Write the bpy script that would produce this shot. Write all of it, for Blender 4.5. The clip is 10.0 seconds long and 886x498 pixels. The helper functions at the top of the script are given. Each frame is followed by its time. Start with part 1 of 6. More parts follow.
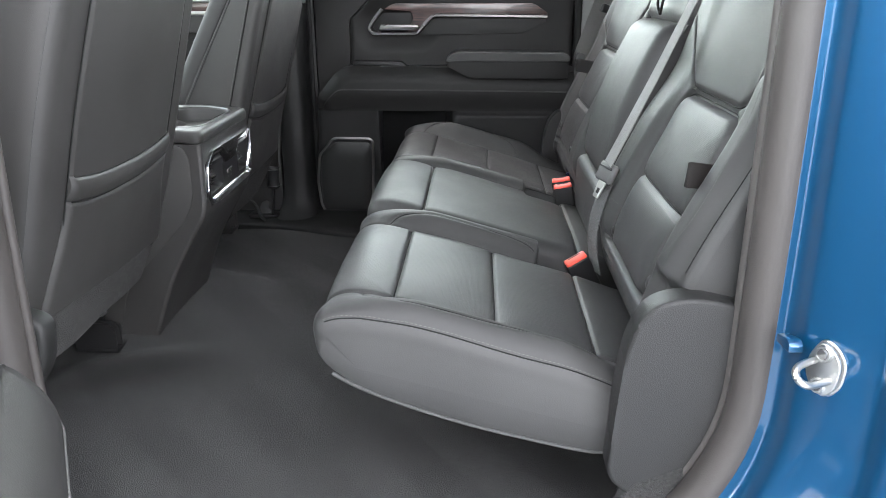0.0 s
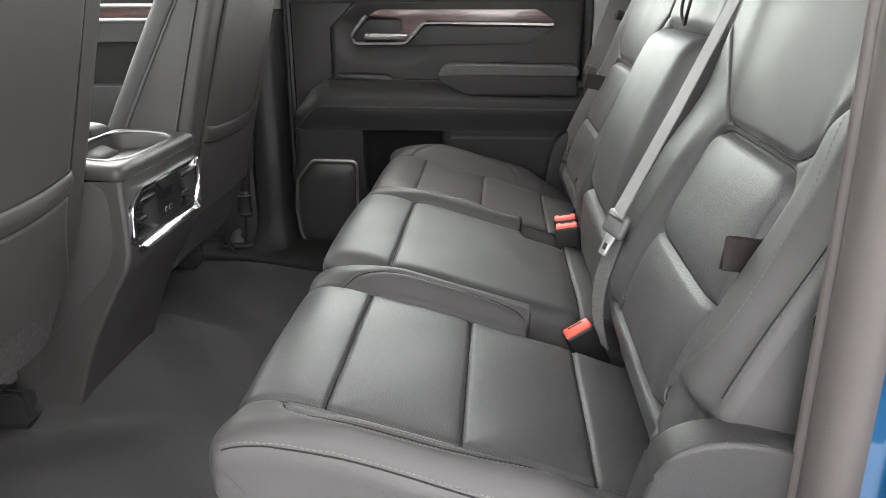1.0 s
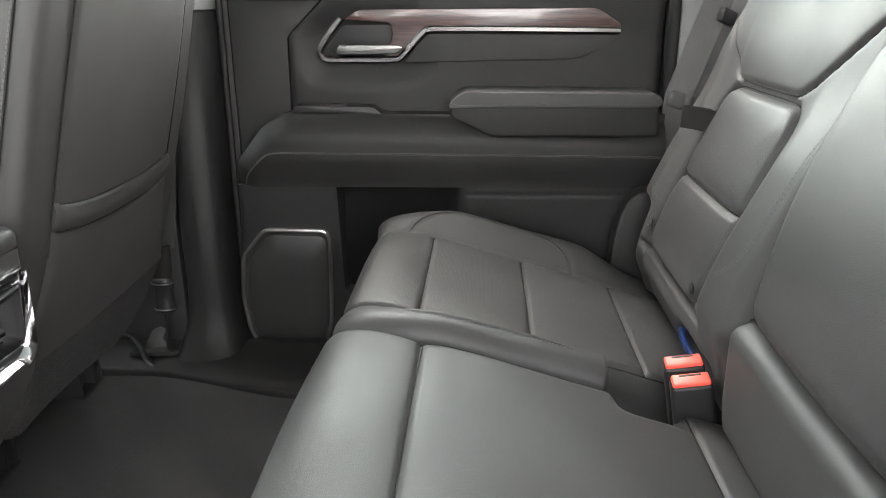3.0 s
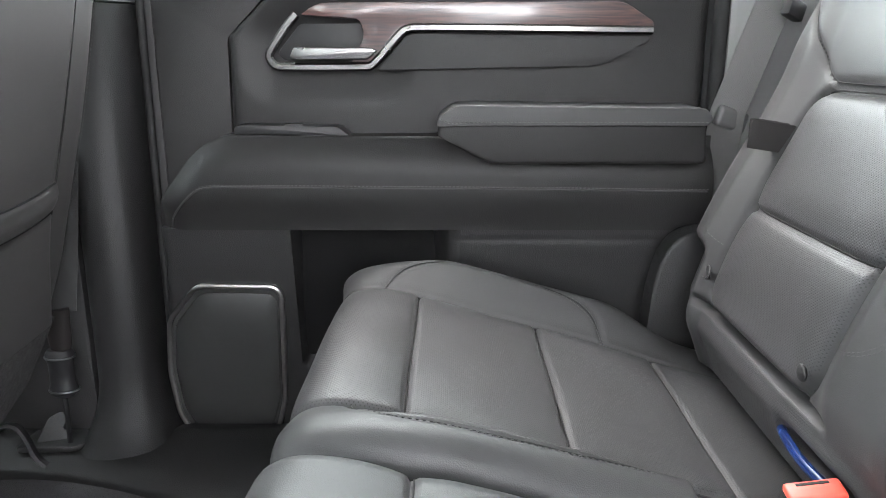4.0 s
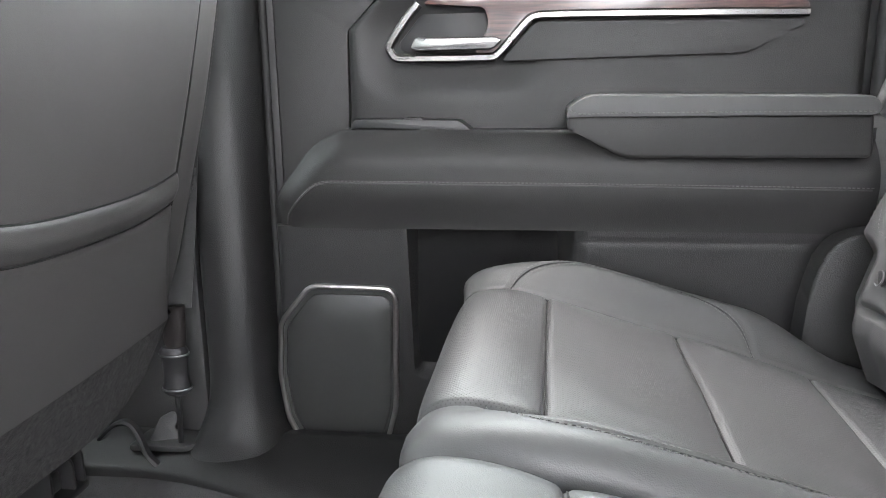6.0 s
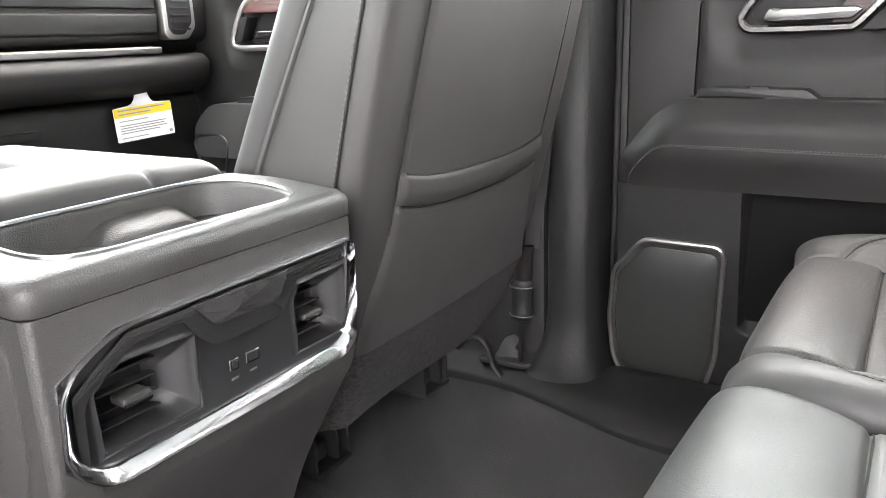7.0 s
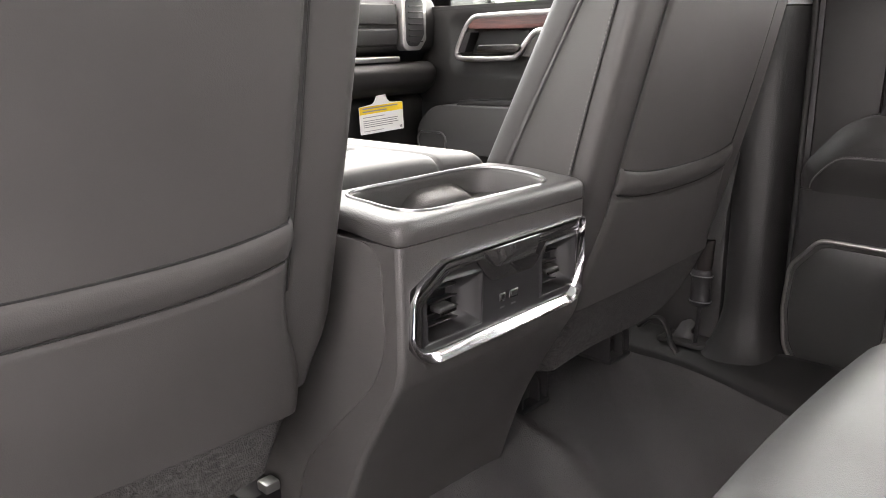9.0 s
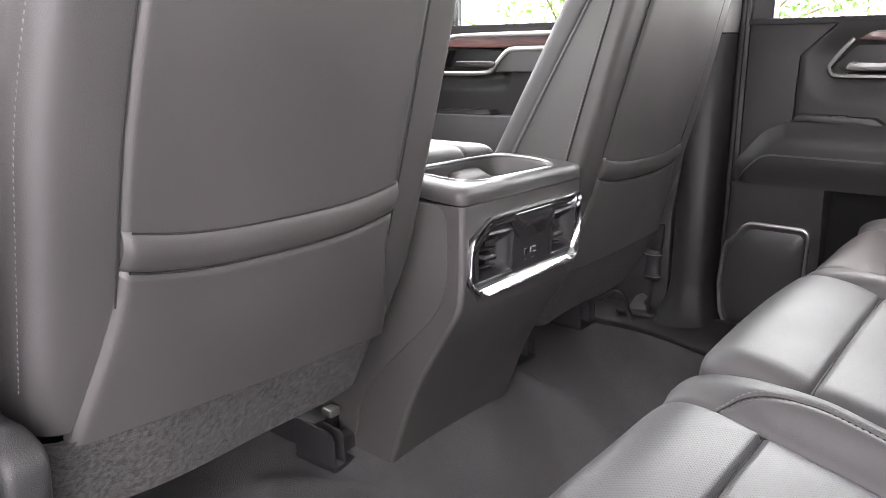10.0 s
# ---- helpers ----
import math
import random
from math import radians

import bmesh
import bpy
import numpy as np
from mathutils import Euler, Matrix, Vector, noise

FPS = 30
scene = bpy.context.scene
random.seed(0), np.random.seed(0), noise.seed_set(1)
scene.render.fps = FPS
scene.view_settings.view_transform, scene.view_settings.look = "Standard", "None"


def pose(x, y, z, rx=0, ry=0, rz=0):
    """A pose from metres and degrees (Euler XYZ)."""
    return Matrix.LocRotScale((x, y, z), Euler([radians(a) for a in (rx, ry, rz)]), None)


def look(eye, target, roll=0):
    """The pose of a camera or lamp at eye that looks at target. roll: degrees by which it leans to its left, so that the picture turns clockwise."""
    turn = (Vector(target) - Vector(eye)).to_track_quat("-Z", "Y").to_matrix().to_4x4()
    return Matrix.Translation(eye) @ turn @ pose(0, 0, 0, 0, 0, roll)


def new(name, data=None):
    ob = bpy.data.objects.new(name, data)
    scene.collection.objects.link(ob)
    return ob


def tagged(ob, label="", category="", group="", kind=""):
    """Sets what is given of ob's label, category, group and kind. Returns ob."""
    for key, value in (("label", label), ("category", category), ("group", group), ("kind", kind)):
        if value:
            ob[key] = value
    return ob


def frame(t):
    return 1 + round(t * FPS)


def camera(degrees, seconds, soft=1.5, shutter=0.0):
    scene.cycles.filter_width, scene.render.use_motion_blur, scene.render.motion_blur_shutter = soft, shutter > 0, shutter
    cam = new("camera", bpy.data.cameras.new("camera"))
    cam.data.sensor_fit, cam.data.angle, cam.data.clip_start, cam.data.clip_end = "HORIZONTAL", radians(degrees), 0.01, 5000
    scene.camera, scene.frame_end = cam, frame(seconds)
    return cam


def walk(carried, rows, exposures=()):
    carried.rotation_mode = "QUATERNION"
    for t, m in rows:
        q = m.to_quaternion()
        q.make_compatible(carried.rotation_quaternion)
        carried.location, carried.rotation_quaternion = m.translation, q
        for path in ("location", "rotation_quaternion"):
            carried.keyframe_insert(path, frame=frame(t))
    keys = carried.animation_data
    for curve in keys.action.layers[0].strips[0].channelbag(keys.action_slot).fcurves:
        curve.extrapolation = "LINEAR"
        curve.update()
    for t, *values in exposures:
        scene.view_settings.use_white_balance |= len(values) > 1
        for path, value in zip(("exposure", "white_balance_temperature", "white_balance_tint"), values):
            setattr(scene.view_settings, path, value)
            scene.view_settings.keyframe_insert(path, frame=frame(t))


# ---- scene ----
cam = camera(60.5, 10.0, 0.9)
PATH = [
    (0, (0.1, -1.594, 0.818), (0.01, 0.291, 0.155), -0.3),
    (0.5, (0.135, -1.453, 0.817), (0.016, 0.431, 0.158), -0.5),
    (1, (0.158, -1.301, 0.818), (0.023, 0.584, 0.162), -0.3),
    (1.5, (0.135, -1.122, 0.819), (-0.004, 0.762, 0.162), -0.1),
    (2, (0.099, -0.934, 0.817), (-0.034, 0.948, 0.155), -0.1),
    (2.5, (0.078, -0.771, 0.797), (-0.047, 1.116, 0.146), -0.2),
    (2.7, (0.073, -0.707, 0.789), (-0.047, 1.183, 0.145), -0.4),
    (4, (0.023, -0.298, 0.691), (-0.002, 1.637, 0.187), -0.2),
    (4.5, (0.008, -0.213, 0.65), (0.015, 1.737, 0.205), -0.4),
    (5, (0.003, -0.196, 0.639), (0.031, 1.763, 0.235), -0.6),
    (5.2, (0.002, -0.195, 0.639), (0.034, 1.765, 0.246), -0.7),
    (6.3, (-0.022, -0.281, 0.653), (-0.527, 1.596, 0.178), -1.1),
    (6.5, (-0.013, -0.31, 0.664), (-0.687, 1.506, 0.166), -1.3),
    (7, (0.0, -0.38, 0.679), (-1.034, 1.244, 0.137), -2.2),
    (7.5, (0.02, -0.433, 0.688), (-1.226, 1.026, 0.123), -2.6),
    (8, (0.041, -0.484, 0.701), (-1.3, 0.886, 0.133), -2.4),
    (8.5, (0.052, -0.511, 0.706), (-1.322, 0.832, 0.15), -2.1),
    (9, (0.079, -0.624, 0.714), (-1.274, 0.75, 0.183), -1.4),
    (9.5, (0.111, -0.786, 0.706), (-1.176, 0.66, 0.199), -0.7),
    (10, (0.136, -0.922, 0.709), (-1.073, 0.595, 0.221), -0.3),
]
EXPOSURES = [(0, 4.6, 6450, 12), (0.5, 4.62, 6700, 13), (1, 4.78, 6950, 15), (1.5, 4.85, 7150, 14), (2.5, 5.0, 7050, 13), (4, 5.65, 6500, 13), (4.5, 5.8, 6350, 13), (5, 5.85, 6400, 13), (6.5, 6.25, 6700, 14), (7, 6.05, 6900, 16), (7.5, 5.63, 7050, 17), (8, 5.33, 7250, 19), (8.5, 5.3, 7250, 20), (9, 5.33, 7250, 21), (9.5, 5.6, 7100, 23), (10, 5.42, 6900, 23)]
walk(cam, [(t, look(eye, target, roll)) for t, eye, target, roll in PATH], EXPOSURES)

# ---- light and exposure ----
world = bpy.data.worlds.new("sky")
scene.world = world
world.use_nodes = True
wn = world.node_tree.nodes
sky = wn.new("ShaderNodeTexSky")
sky.sky_type = 'NISHITA'
sky.sun_disc = False
sky.sun_elevation = radians(62)
sky.sun_rotation = radians(331)
sky.air_density, sky.dust_density, sky.ozone_density = 1.0, 1.5, 1.0
wn["Background"].inputs["Strength"].default_value = 0.15
cloud = wn.new("ShaderNodeHueSaturation")  # thin cloud greys the blue of the sky
cloud.inputs["Saturation"].default_value = 0.12
world.node_tree.links.new(sky.outputs[0], cloud.inputs["Color"])
world.node_tree.links.new(cloud.outputs[0], wn["Background"].inputs["Color"])
sun_data = bpy.data.lights.new("sun", 'SUN')
sun_data.energy, sun_data.angle, sun_data.color = 0.42, radians(50), (1.0, 0.985, 0.97)
sun = new("sun", sun_data)
sun.matrix_world = look((-0.5 * 6, 0.9 * 6, 1.95 * 6), (0, 0, 0))


# ---- materials ----
def nodes_of(name):
    m = bpy.data.materials.new(name)
    m.use_nodes = True
    return m, m.node_tree.nodes, m.node_tree.links, m.node_tree.nodes["Principled BSDF"]


def surface(name, color, rough=0.5, metal=0.0, grain=400.0, bump=0.15, vary=0.12, rvary=0.1, coat=0.0, kind="noise", sheen=0.0, spec=0.5, dist=0.001):
    """A procedural surface: large soft variation, fine grain and relief."""
    m, n, l, b = nodes_of(name)
    tc = n.new("ShaderNodeTexCoord")
    big = n.new("ShaderNodeTexNoise")
    big.inputs["Scale"].default_value, big.inputs["Detail"].default_value = 6.0, 5.0
    l.new(tc.outputs["Object"], big.inputs["Vector"])
    if kind == "cells":
        fine = n.new("ShaderNodeTexVoronoi")
        fine.feature = 'SMOOTH_F1'
    else:
        fine = n.new("ShaderNodeTexNoise")
        fine.inputs["Detail"].default_value = 3.0
    fine.inputs["Scale"].default_value = grain
    l.new(tc.outputs["Object"], fine.inputs["Vector"])
    ramp = n.new("ShaderNodeMapRange")
    ramp.inputs["From Min"].default_value, ramp.inputs["From Max"].default_value = 0.3, 0.7
    ramp.inputs["To Min"].default_value, ramp.inputs["To Max"].default_value = 1 - vary, 1 + vary
    l.new(big.outputs[0], ramp.inputs["Value"])
    tone = n.new("ShaderNodeMix")
    tone.data_type, tone.blend_type = 'RGBA', 'MULTIPLY'
    tone.inputs["Factor"].default_value = 1.0
    tone.inputs[6].default_value = (*color, 1)
    comb = n.new("ShaderNodeCombineColor")
    for k in range(3):
        l.new(ramp.outputs[0], comb.inputs[k])
    l.new(comb.outputs[0], tone.inputs[7])
    l.new(tone.outputs[2], b.inputs["Base Color"])
    rr = n.new("ShaderNodeMapRange")
    rr.inputs["From Min"].default_value, rr.inputs["From Max"].default_value = 0.3, 0.7
    rr.inputs["To Min"].default_value, rr.inputs["To Max"].default_value = max(rough - rvary, 0.02), min(rough + rvary, 1)
    l.new(big.outputs[0], rr.inputs["Value"])
    l.new(rr.outputs[0], b.inputs["Roughness"])
    b.inputs["Metallic"].default_value = metal
    b.inputs["Specular IOR Level"].default_value = spec
    b.inputs["Coat Weight"].default_value = coat
    b.inputs["Coat Roughness"].default_value = 0.04
    b.inputs["Sheen Weight"].default_value = sheen
    if bump:
        bm_ = n.new("ShaderNodeBump")
        bm_.inputs["Strength"].default_value, bm_.inputs["Distance"].default_value = bump, dist
        l.new(fine.outputs[0], bm_.inputs["Height"])
        l.new(bm_.outputs[0], b.inputs["Normal"])
    return m


def dotted(m, pitch, size, dark):
    """Fine perforation holes in staggered rows, laid over a surface."""
    n, l, b = m.node_tree.nodes, m.node_tree.links, m.node_tree.nodes["Principled BSDF"]
    tc = n.new("ShaderNodeTexCoord")
    mp = n.new("ShaderNodeMapping")
    mp.inputs["Scale"].default_value = (1 / pitch,) * 3
    mp.inputs["Rotation"].default_value = (0, 0, radians(45))
    l.new(tc.outputs["UV"], mp.inputs["Vector"])
    fr = n.new("ShaderNodeVectorMath")
    fr.operation = 'FRACTION'
    l.new(mp.outputs[0], fr.inputs[0])
    sub = n.new("ShaderNodeVectorMath")
    sub.operation = 'SUBTRACT'
    sub.inputs[1].default_value = (0.5, 0.5, 0)
    l.new(fr.outputs[0], sub.inputs[0])
    ln = n.new("ShaderNodeVectorMath")
    ln.operation = 'LENGTH'
    l.new(sub.outputs[0], ln.inputs[0])
    hole = n.new("ShaderNodeMapRange")
    hole.interpolation_type = 'SMOOTHSTEP'
    hole.inputs["From Min"].default_value, hole.inputs["From Max"].default_value = size * 0.6, size * 1.3
    l.new(ln.outputs["Value"], hole.inputs["Value"])
    old = b.inputs["Base Color"].links[0].from_socket
    mixn = n.new("ShaderNodeMix")
    mixn.data_type = 'RGBA'
    l.new(hole.outputs[0], mixn.inputs[0])
    mixn.inputs[6].default_value = (dark, dark, dark, 1)
    l.new(old, mixn.inputs[7])
    l.new(mixn.outputs[2], b.inputs["Base Color"])
    if b.inputs["Normal"].links:
        first = b.inputs["Normal"].links[0].from_socket
    bp = n.new("ShaderNodeBump")
    bp.inputs["Strength"].default_value, bp.inputs["Distance"].default_value = 0.3, 0.0008
    l.new(hole.outputs[0], bp.inputs["Height"])
    l.new(first, bp.inputs["Normal"])
    l.new(bp.outputs[0], b.inputs["Normal"])
    return m


def brushed(m, scale, low, high, turn):
    """Broad soft brush marks across a pile, light and dark by the lie of the fibres."""
    n, l, b = m.node_tree.nodes, m.node_tree.links, m.node_tree.nodes["Principled BSDF"]
    tc = n.new("ShaderNodeTexCoord")
    mp = n.new("ShaderNodeMapping")
    mp.inputs["Rotation"].default_value = (0, 0, radians(turn))
    mp.inputs["Scale"].default_value = (scale,) * 3
    l.new(tc.outputs["Object"], mp.inputs["Vector"])
    ns = n.new("ShaderNodeTexWave")
    ns.wave_type, ns.bands_direction = 'BANDS', 'X'
    ns.inputs["Scale"].default_value, ns.inputs["Distortion"].default_value, ns.inputs["Detail"].default_value, ns.inputs["Detail Scale"].default_value = 1.0, 4.5, 2.0, 0.5
    l.new(mp.outputs[0], ns.inputs["Vector"])
    mr = n.new("ShaderNodeMapRange")
    mr.interpolation_type = 'SMOOTHSTEP'
    mr.inputs["From Min"].default_value, mr.inputs["From Max"].default_value = 0.30, 0.70
    mr.inputs["To Min"].default_value, mr.inputs["To Max"].default_value = low, high
    l.new(ns.outputs[0], mr.inputs["Value"])
    patch = n.new("ShaderNodeTexNoise")
    patch.inputs["Scale"].default_value, patch.inputs["Detail"].default_value = 2.6, 2.0
    l.new(tc.outputs["Object"], patch.inputs["Vector"])
    worn = n.new("ShaderNodeMapRange")
    worn.inputs["From Min"].default_value, worn.inputs["From Max"].default_value = 0.30, 0.50
    l.new(patch.outputs[0], worn.inputs["Value"])
    some = n.new("ShaderNodeMix")
    some.inputs[2].default_value = 1.0
    l.new(worn.outputs[0], some.inputs[0])
    l.new(mr.outputs[0], some.inputs[3])
    sc = n.new("ShaderNodeVectorMath")
    sc.operation = 'SCALE'
    l.new(b.inputs["Base Color"].links[0].from_socket, sc.inputs[0])
    l.new(some.outputs[0], sc.inputs["Scale"])
    l.new(sc.outputs[0], b.inputs["Base Color"])
    return m


def glass(name, tint=(0.9, 0.95, 0.93)):
    m, n, l, b = nodes_of(name)
    tr = n.new("ShaderNodeBsdfTransparent")
    tr.inputs[0].default_value = (*tint, 1)
    gl = n.new("ShaderNodeBsdfGlossy")
    gl.inputs["Roughness"].default_value = 0.02
    fz = n.new("ShaderNodeFresnel")
    fz.inputs["IOR"].default_value = 1.45
    mx = n.new("ShaderNodeMixShader")
    l.new(fz.outputs[0], mx.inputs[0])
    l.new(tr.outputs[0], mx.inputs[1])
    l.new(gl.outputs[0], mx.inputs[2])
    l.new(mx.outputs[0], n["Material Output"].inputs["Surface"])
    return m


def mottled(m, scale, low, high):
    """Flecked fibres: a second, finer variation of the tone."""
    n, l, b = m.node_tree.nodes, m.node_tree.links, m.node_tree.nodes["Principled BSDF"]
    tc = n.new("ShaderNodeTexCoord")
    ns = n.new("ShaderNodeTexNoise")
    ns.inputs["Scale"].default_value, ns.inputs["Detail"].default_value, ns.inputs["Roughness"].default_value = scale, 6.0, 0.7
    l.new(tc.outputs["Object"], ns.inputs["Vector"])
    mr = n.new("ShaderNodeMapRange")
    mr.inputs["From Min"].default_value, mr.inputs["From Max"].default_value = 0.35, 0.65
    mr.inputs["To Min"].default_value, mr.inputs["To Max"].default_value = low, high
    l.new(ns.outputs[0], mr.inputs["Value"])
    sc = n.new("ShaderNodeVectorMath")
    sc.operation = 'SCALE'
    l.new(b.inputs["Base Color"].links[0].from_socket, sc.inputs[0])
    l.new(mr.outputs[0], sc.inputs["Scale"])
    l.new(sc.outputs[0], b.inputs["Base Color"])
    return m


def wood(name):
    m, n, l, b = nodes_of(name)
    tc = n.new("ShaderNodeTexCoord")
    mp = n.new("ShaderNodeMapping")
    mp.inputs["Scale"].default_value = (4, 40, 60)
    l.new(tc.outputs["Object"], mp.inputs["Vector"])
    ns = n.new("ShaderNodeTexNoise")
    ns.inputs["Scale"].default_value, ns.inputs["Detail"].default_value, ns.inputs["Distortion"].default_value = 3.0, 8.0, 1.2
    l.new(mp.outputs[0], ns.inputs["Vector"])
    cr = n.new("ShaderNodeValToRGB")
    cr.color_ramp.elements[0].position, cr.color_ramp.elements[0].color = 0.35, (0.008, 0.004, 0.004, 1)
    cr.color_ramp.elements[1].position, cr.color_ramp.elements[1].color = 0.68, (0.075, 0.032, 0.027, 1)
    l.new(ns.outputs[0], cr.inputs[0])
    l.new(cr.outputs[0], b.inputs["Base Color"])
    b.inputs["Roughness"].default_value = 0.3
    b.inputs["Coat Weight"].default_value = 0.35
    b.inputs["Coat Roughness"].default_value = 0.06
    return m


def webbing(name, color, pitch=420.0):
    """Woven belt strap: fine ribs across its length."""
    m, n, l, b = nodes_of(name)
    tc = n.new("ShaderNodeTexCoord")
    wv = n.new("ShaderNodeTexWave")
    wv.wave_type, wv.bands_direction = 'BANDS', 'X'
    wv.inputs["Scale"].default_value = pitch
    l.new(tc.outputs["UV"], wv.inputs["Vector"])
    cr = n.new("ShaderNodeMapRange")
    cr.inputs["To Min"].default_value, cr.inputs["To Max"].default_value = 0.75, 1.15
    l.new(wv.outputs["Fac"], cr.inputs["Value"])
    mx = n.new("ShaderNodeVectorMath")
    mx.operation = 'SCALE'
    mx.inputs[0].default_value = color
    l.new(cr.outputs[0], mx.inputs["Scale"])
    l.new(mx.outputs[0], b.inputs["Base Color"])
    b.inputs["Roughness"].default_value = 0.6
    b.inputs["Sheen Weight"].default_value = 0.2
    bp = n.new("ShaderNodeBump")
    bp.inputs["Strength"].default_value, bp.inputs["Distance"].default_value = 0.5, 0.0006
    l.new(wv.outputs["Fac"], bp.inputs["Height"])
    l.new(bp.outputs[0], b.inputs["Normal"])
    return m


LEATHER = surface("black leather", (0.034, 0.034, 0.0337), 0.53, spec=0.28, grain=1100, bump=0.18, vary=0.12, rvary=0.07, kind="cells", dist=0.0008)
PERF = dotted(surface("perforated black leather", (0.033, 0.033, 0.0335), 0.5, spec=0.36, grain=1000, bump=0.2, vary=0.08, rvary=0.05, kind="cells", dist=0.0005), 0.0028, 0.23, 0.006)
PLASTIC = surface("grained dark plastic", (0.015, 0.015, 0.015), 0.5, spec=0.3, grain=850, bump=0.5, vary=0.12, rvary=0.06, kind="cells", dist=0.0007)
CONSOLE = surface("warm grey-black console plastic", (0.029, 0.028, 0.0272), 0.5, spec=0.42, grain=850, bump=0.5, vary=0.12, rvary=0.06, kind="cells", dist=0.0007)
SILL = surface("black sill plastic", (0.010, 0.010, 0.010), 0.5, spec=0.28, grain=850, bump=0.5, vary=0.12, rvary=0.06, kind="cells", dist=0.0007)
LEATHER_BACK = surface("brown-black seat back vinyl", (0.028, 0.027, 0.0262), 0.5, spec=0.33, grain=1100, bump=0.16, vary=0.12, rvary=0.07, kind="cells", dist=0.0008)
PLASTIC_SOFT = surface("soft dark door skin", (0.012, 0.0118, 0.0116), 0.5, spec=0.22, grain=900, bump=0.35, vary=0.12, rvary=0.06, kind="cells", dist=0.0005)
PLASTIC_DEEP = surface("deep black plastic", (0.010, 0.010, 0.0105), 0.48, spec=0.3, grain=700, bump=0.1, vary=0.1)
# Near-black colour that stands in for the shade deep in the door pocket
POCKET_SHADE = surface("dark pocket shade", (0.006, 0.006, 0.006), 0.9, spec=0.1, grain=500, bump=0.3, vary=0.1)
HEADLINER = surface("pale grey headliner cloth", (0.62, 0.62, 0.61), 0.9, grain=500, bump=0.3, vary=0.04, spec=0.1)
PLASTIC_GREY = surface("grey pillar plastic", (0.13, 0.13, 0.127), 0.6, grain=900, bump=0.2, vary=0.05, kind="cells", dist=0.0006)
CARPET = brushed(mottled(surface("black loop carpet", (0.0125, 0.0125, 0.0123), 0.95, grain=620, bump=0.9, vary=0.25, rvary=0.03, sheen=0.15, spec=0.15, dist=0.004), 260.0, 0.45, 1.75), 1.9, 0.66, 1.55, -41)
FELT = mottled(surface("charcoal felt", (0.022, 0.0215, 0.021), 0.95, grain=500, bump=1.0, vary=0.3, rvary=0.03, sheen=0.04, spec=0.1, dist=0.003), 170.0, 0.35, 2.0)
CHROME = surface("bright chrome", (0.58, 0.58, 0.59), 0.12, metal=1.0, grain=60, bump=0.0, vary=0.03, rvary=0.04)
SATIN = surface("satin chrome", (0.13, 0.127, 0.125), 0.24, metal=1.0, grain=300, bump=0.03, vary=0.04, rvary=0.06)
SATIN_LIGHT = surface("pale satin chrome", (0.42, 0.412, 0.40), 0.36, metal=1.0, grain=300, bump=0.03, vary=0.04, rvary=0.06)
SATIN_DARK = surface("dark satin chrome", (0.17, 0.17, 0.17), 0.32, metal=1.0, grain=300, bump=0.03, vary=0.05, rvary=0.06)
PIANO = surface("gloss black", (0.013, 0.013, 0.013), 0.08, grain=20, bump=0.0, vary=0.05, rvary=0.03, coat=1.0)
WOOD = wood("dark open pore wood")
RED = surface("red plastic", (0.72, 0.07, 0.045), 0.4, grain=300, bump=0.05, vary=0.05)
WEB_GREY = webbing("grey belt webbing", (0.085, 0.083, 0.08))
WEB_DARK = webbing("black belt webbing", (0.008, 0.008, 0.008))
STRAP = surface("brown black strap", (0.009, 0.0075, 0.007), 0.6, spec=0.2, grain=800, bump=0.3, vary=0.1)
THREAD = surface("dark thread", (0.03, 0.03, 0.03), 0.7, grain=800, bump=0.2)
SEAM = surface("dark seam fold", (0.008, 0.008, 0.008), 0.8, grain=600, bump=0.1, spec=0.2)
THREAD_M = surface("dull grey thread", (0.055, 0.053, 0.05), 0.7, grain=800, bump=0.2)
THREAD_L = surface("grey thread", (0.062, 0.062, 0.06), 0.7, grain=800, bump=0.2)
RUBBER = surface("weathered rubber seal", (0.034, 0.030, 0.028), 0.6, grain=500, bump=0.15, vary=0.12)
RUBBER_DARK = surface("black rubber seal", (0.012, 0.012, 0.012), 0.65, spec=0.2, grain=500, bump=0.15, vary=0.12)
GREY_HARD = surface("mid grey plastic", (0.06, 0.06, 0.06), 0.5, grain=600, bump=0.12, vary=0.05)
STEEL = surface("zinc steel", (0.42, 0.42, 0.41), 0.36, metal=1.0, grain=150, bump=0.06, vary=0.08, rvary=0.1)
PAPER = surface("white card", (0.8, 0.8, 0.8), 0.6, grain=300, bump=0.03, vary=0.03)
YELLOW = surface("yellow print", (0.85, 0.6, 0.03), 0.6, grain=300, bump=0.02, vary=0.03)
INK = surface("grey ink", (0.3, 0.3, 0.32), 0.7, grain=300, bump=0.0)
BLUE_CAP = surface("blue plastic", (0.003, 0.014, 0.07), 0.25, grain=300, bump=0.05)
GLASS = glass("window glass")
GLASS_FRONT = glass("laminated windscreen glass", (0.70, 0.74, 0.73))
MIRROR = surface("mirror", (0.9, 0.9, 0.9), 0.02, metal=1.0, bump=0.0, vary=0.0, rvary=0.0)
ASPHALT = surface("weathered concrete", (0.19, 0.203, 0.213), 0.9, grain=120, bump=0.6, vary=0.25, dist=0.01)
GRASS = surface("grass", (0.07, 0.12, 0.025), 0.9, grain=40, bump=0.6, vary=0.3, dist=0.03)
LEAF = surface("leaves", (0.06, 0.13, 0.02), 0.6, grain=20, bump=0.0, vary=0.35)
BARK = surface("bark", (0.09, 0.06, 0.04), 0.9, grain=30, bump=0.6, vary=0.3, dist=0.01)


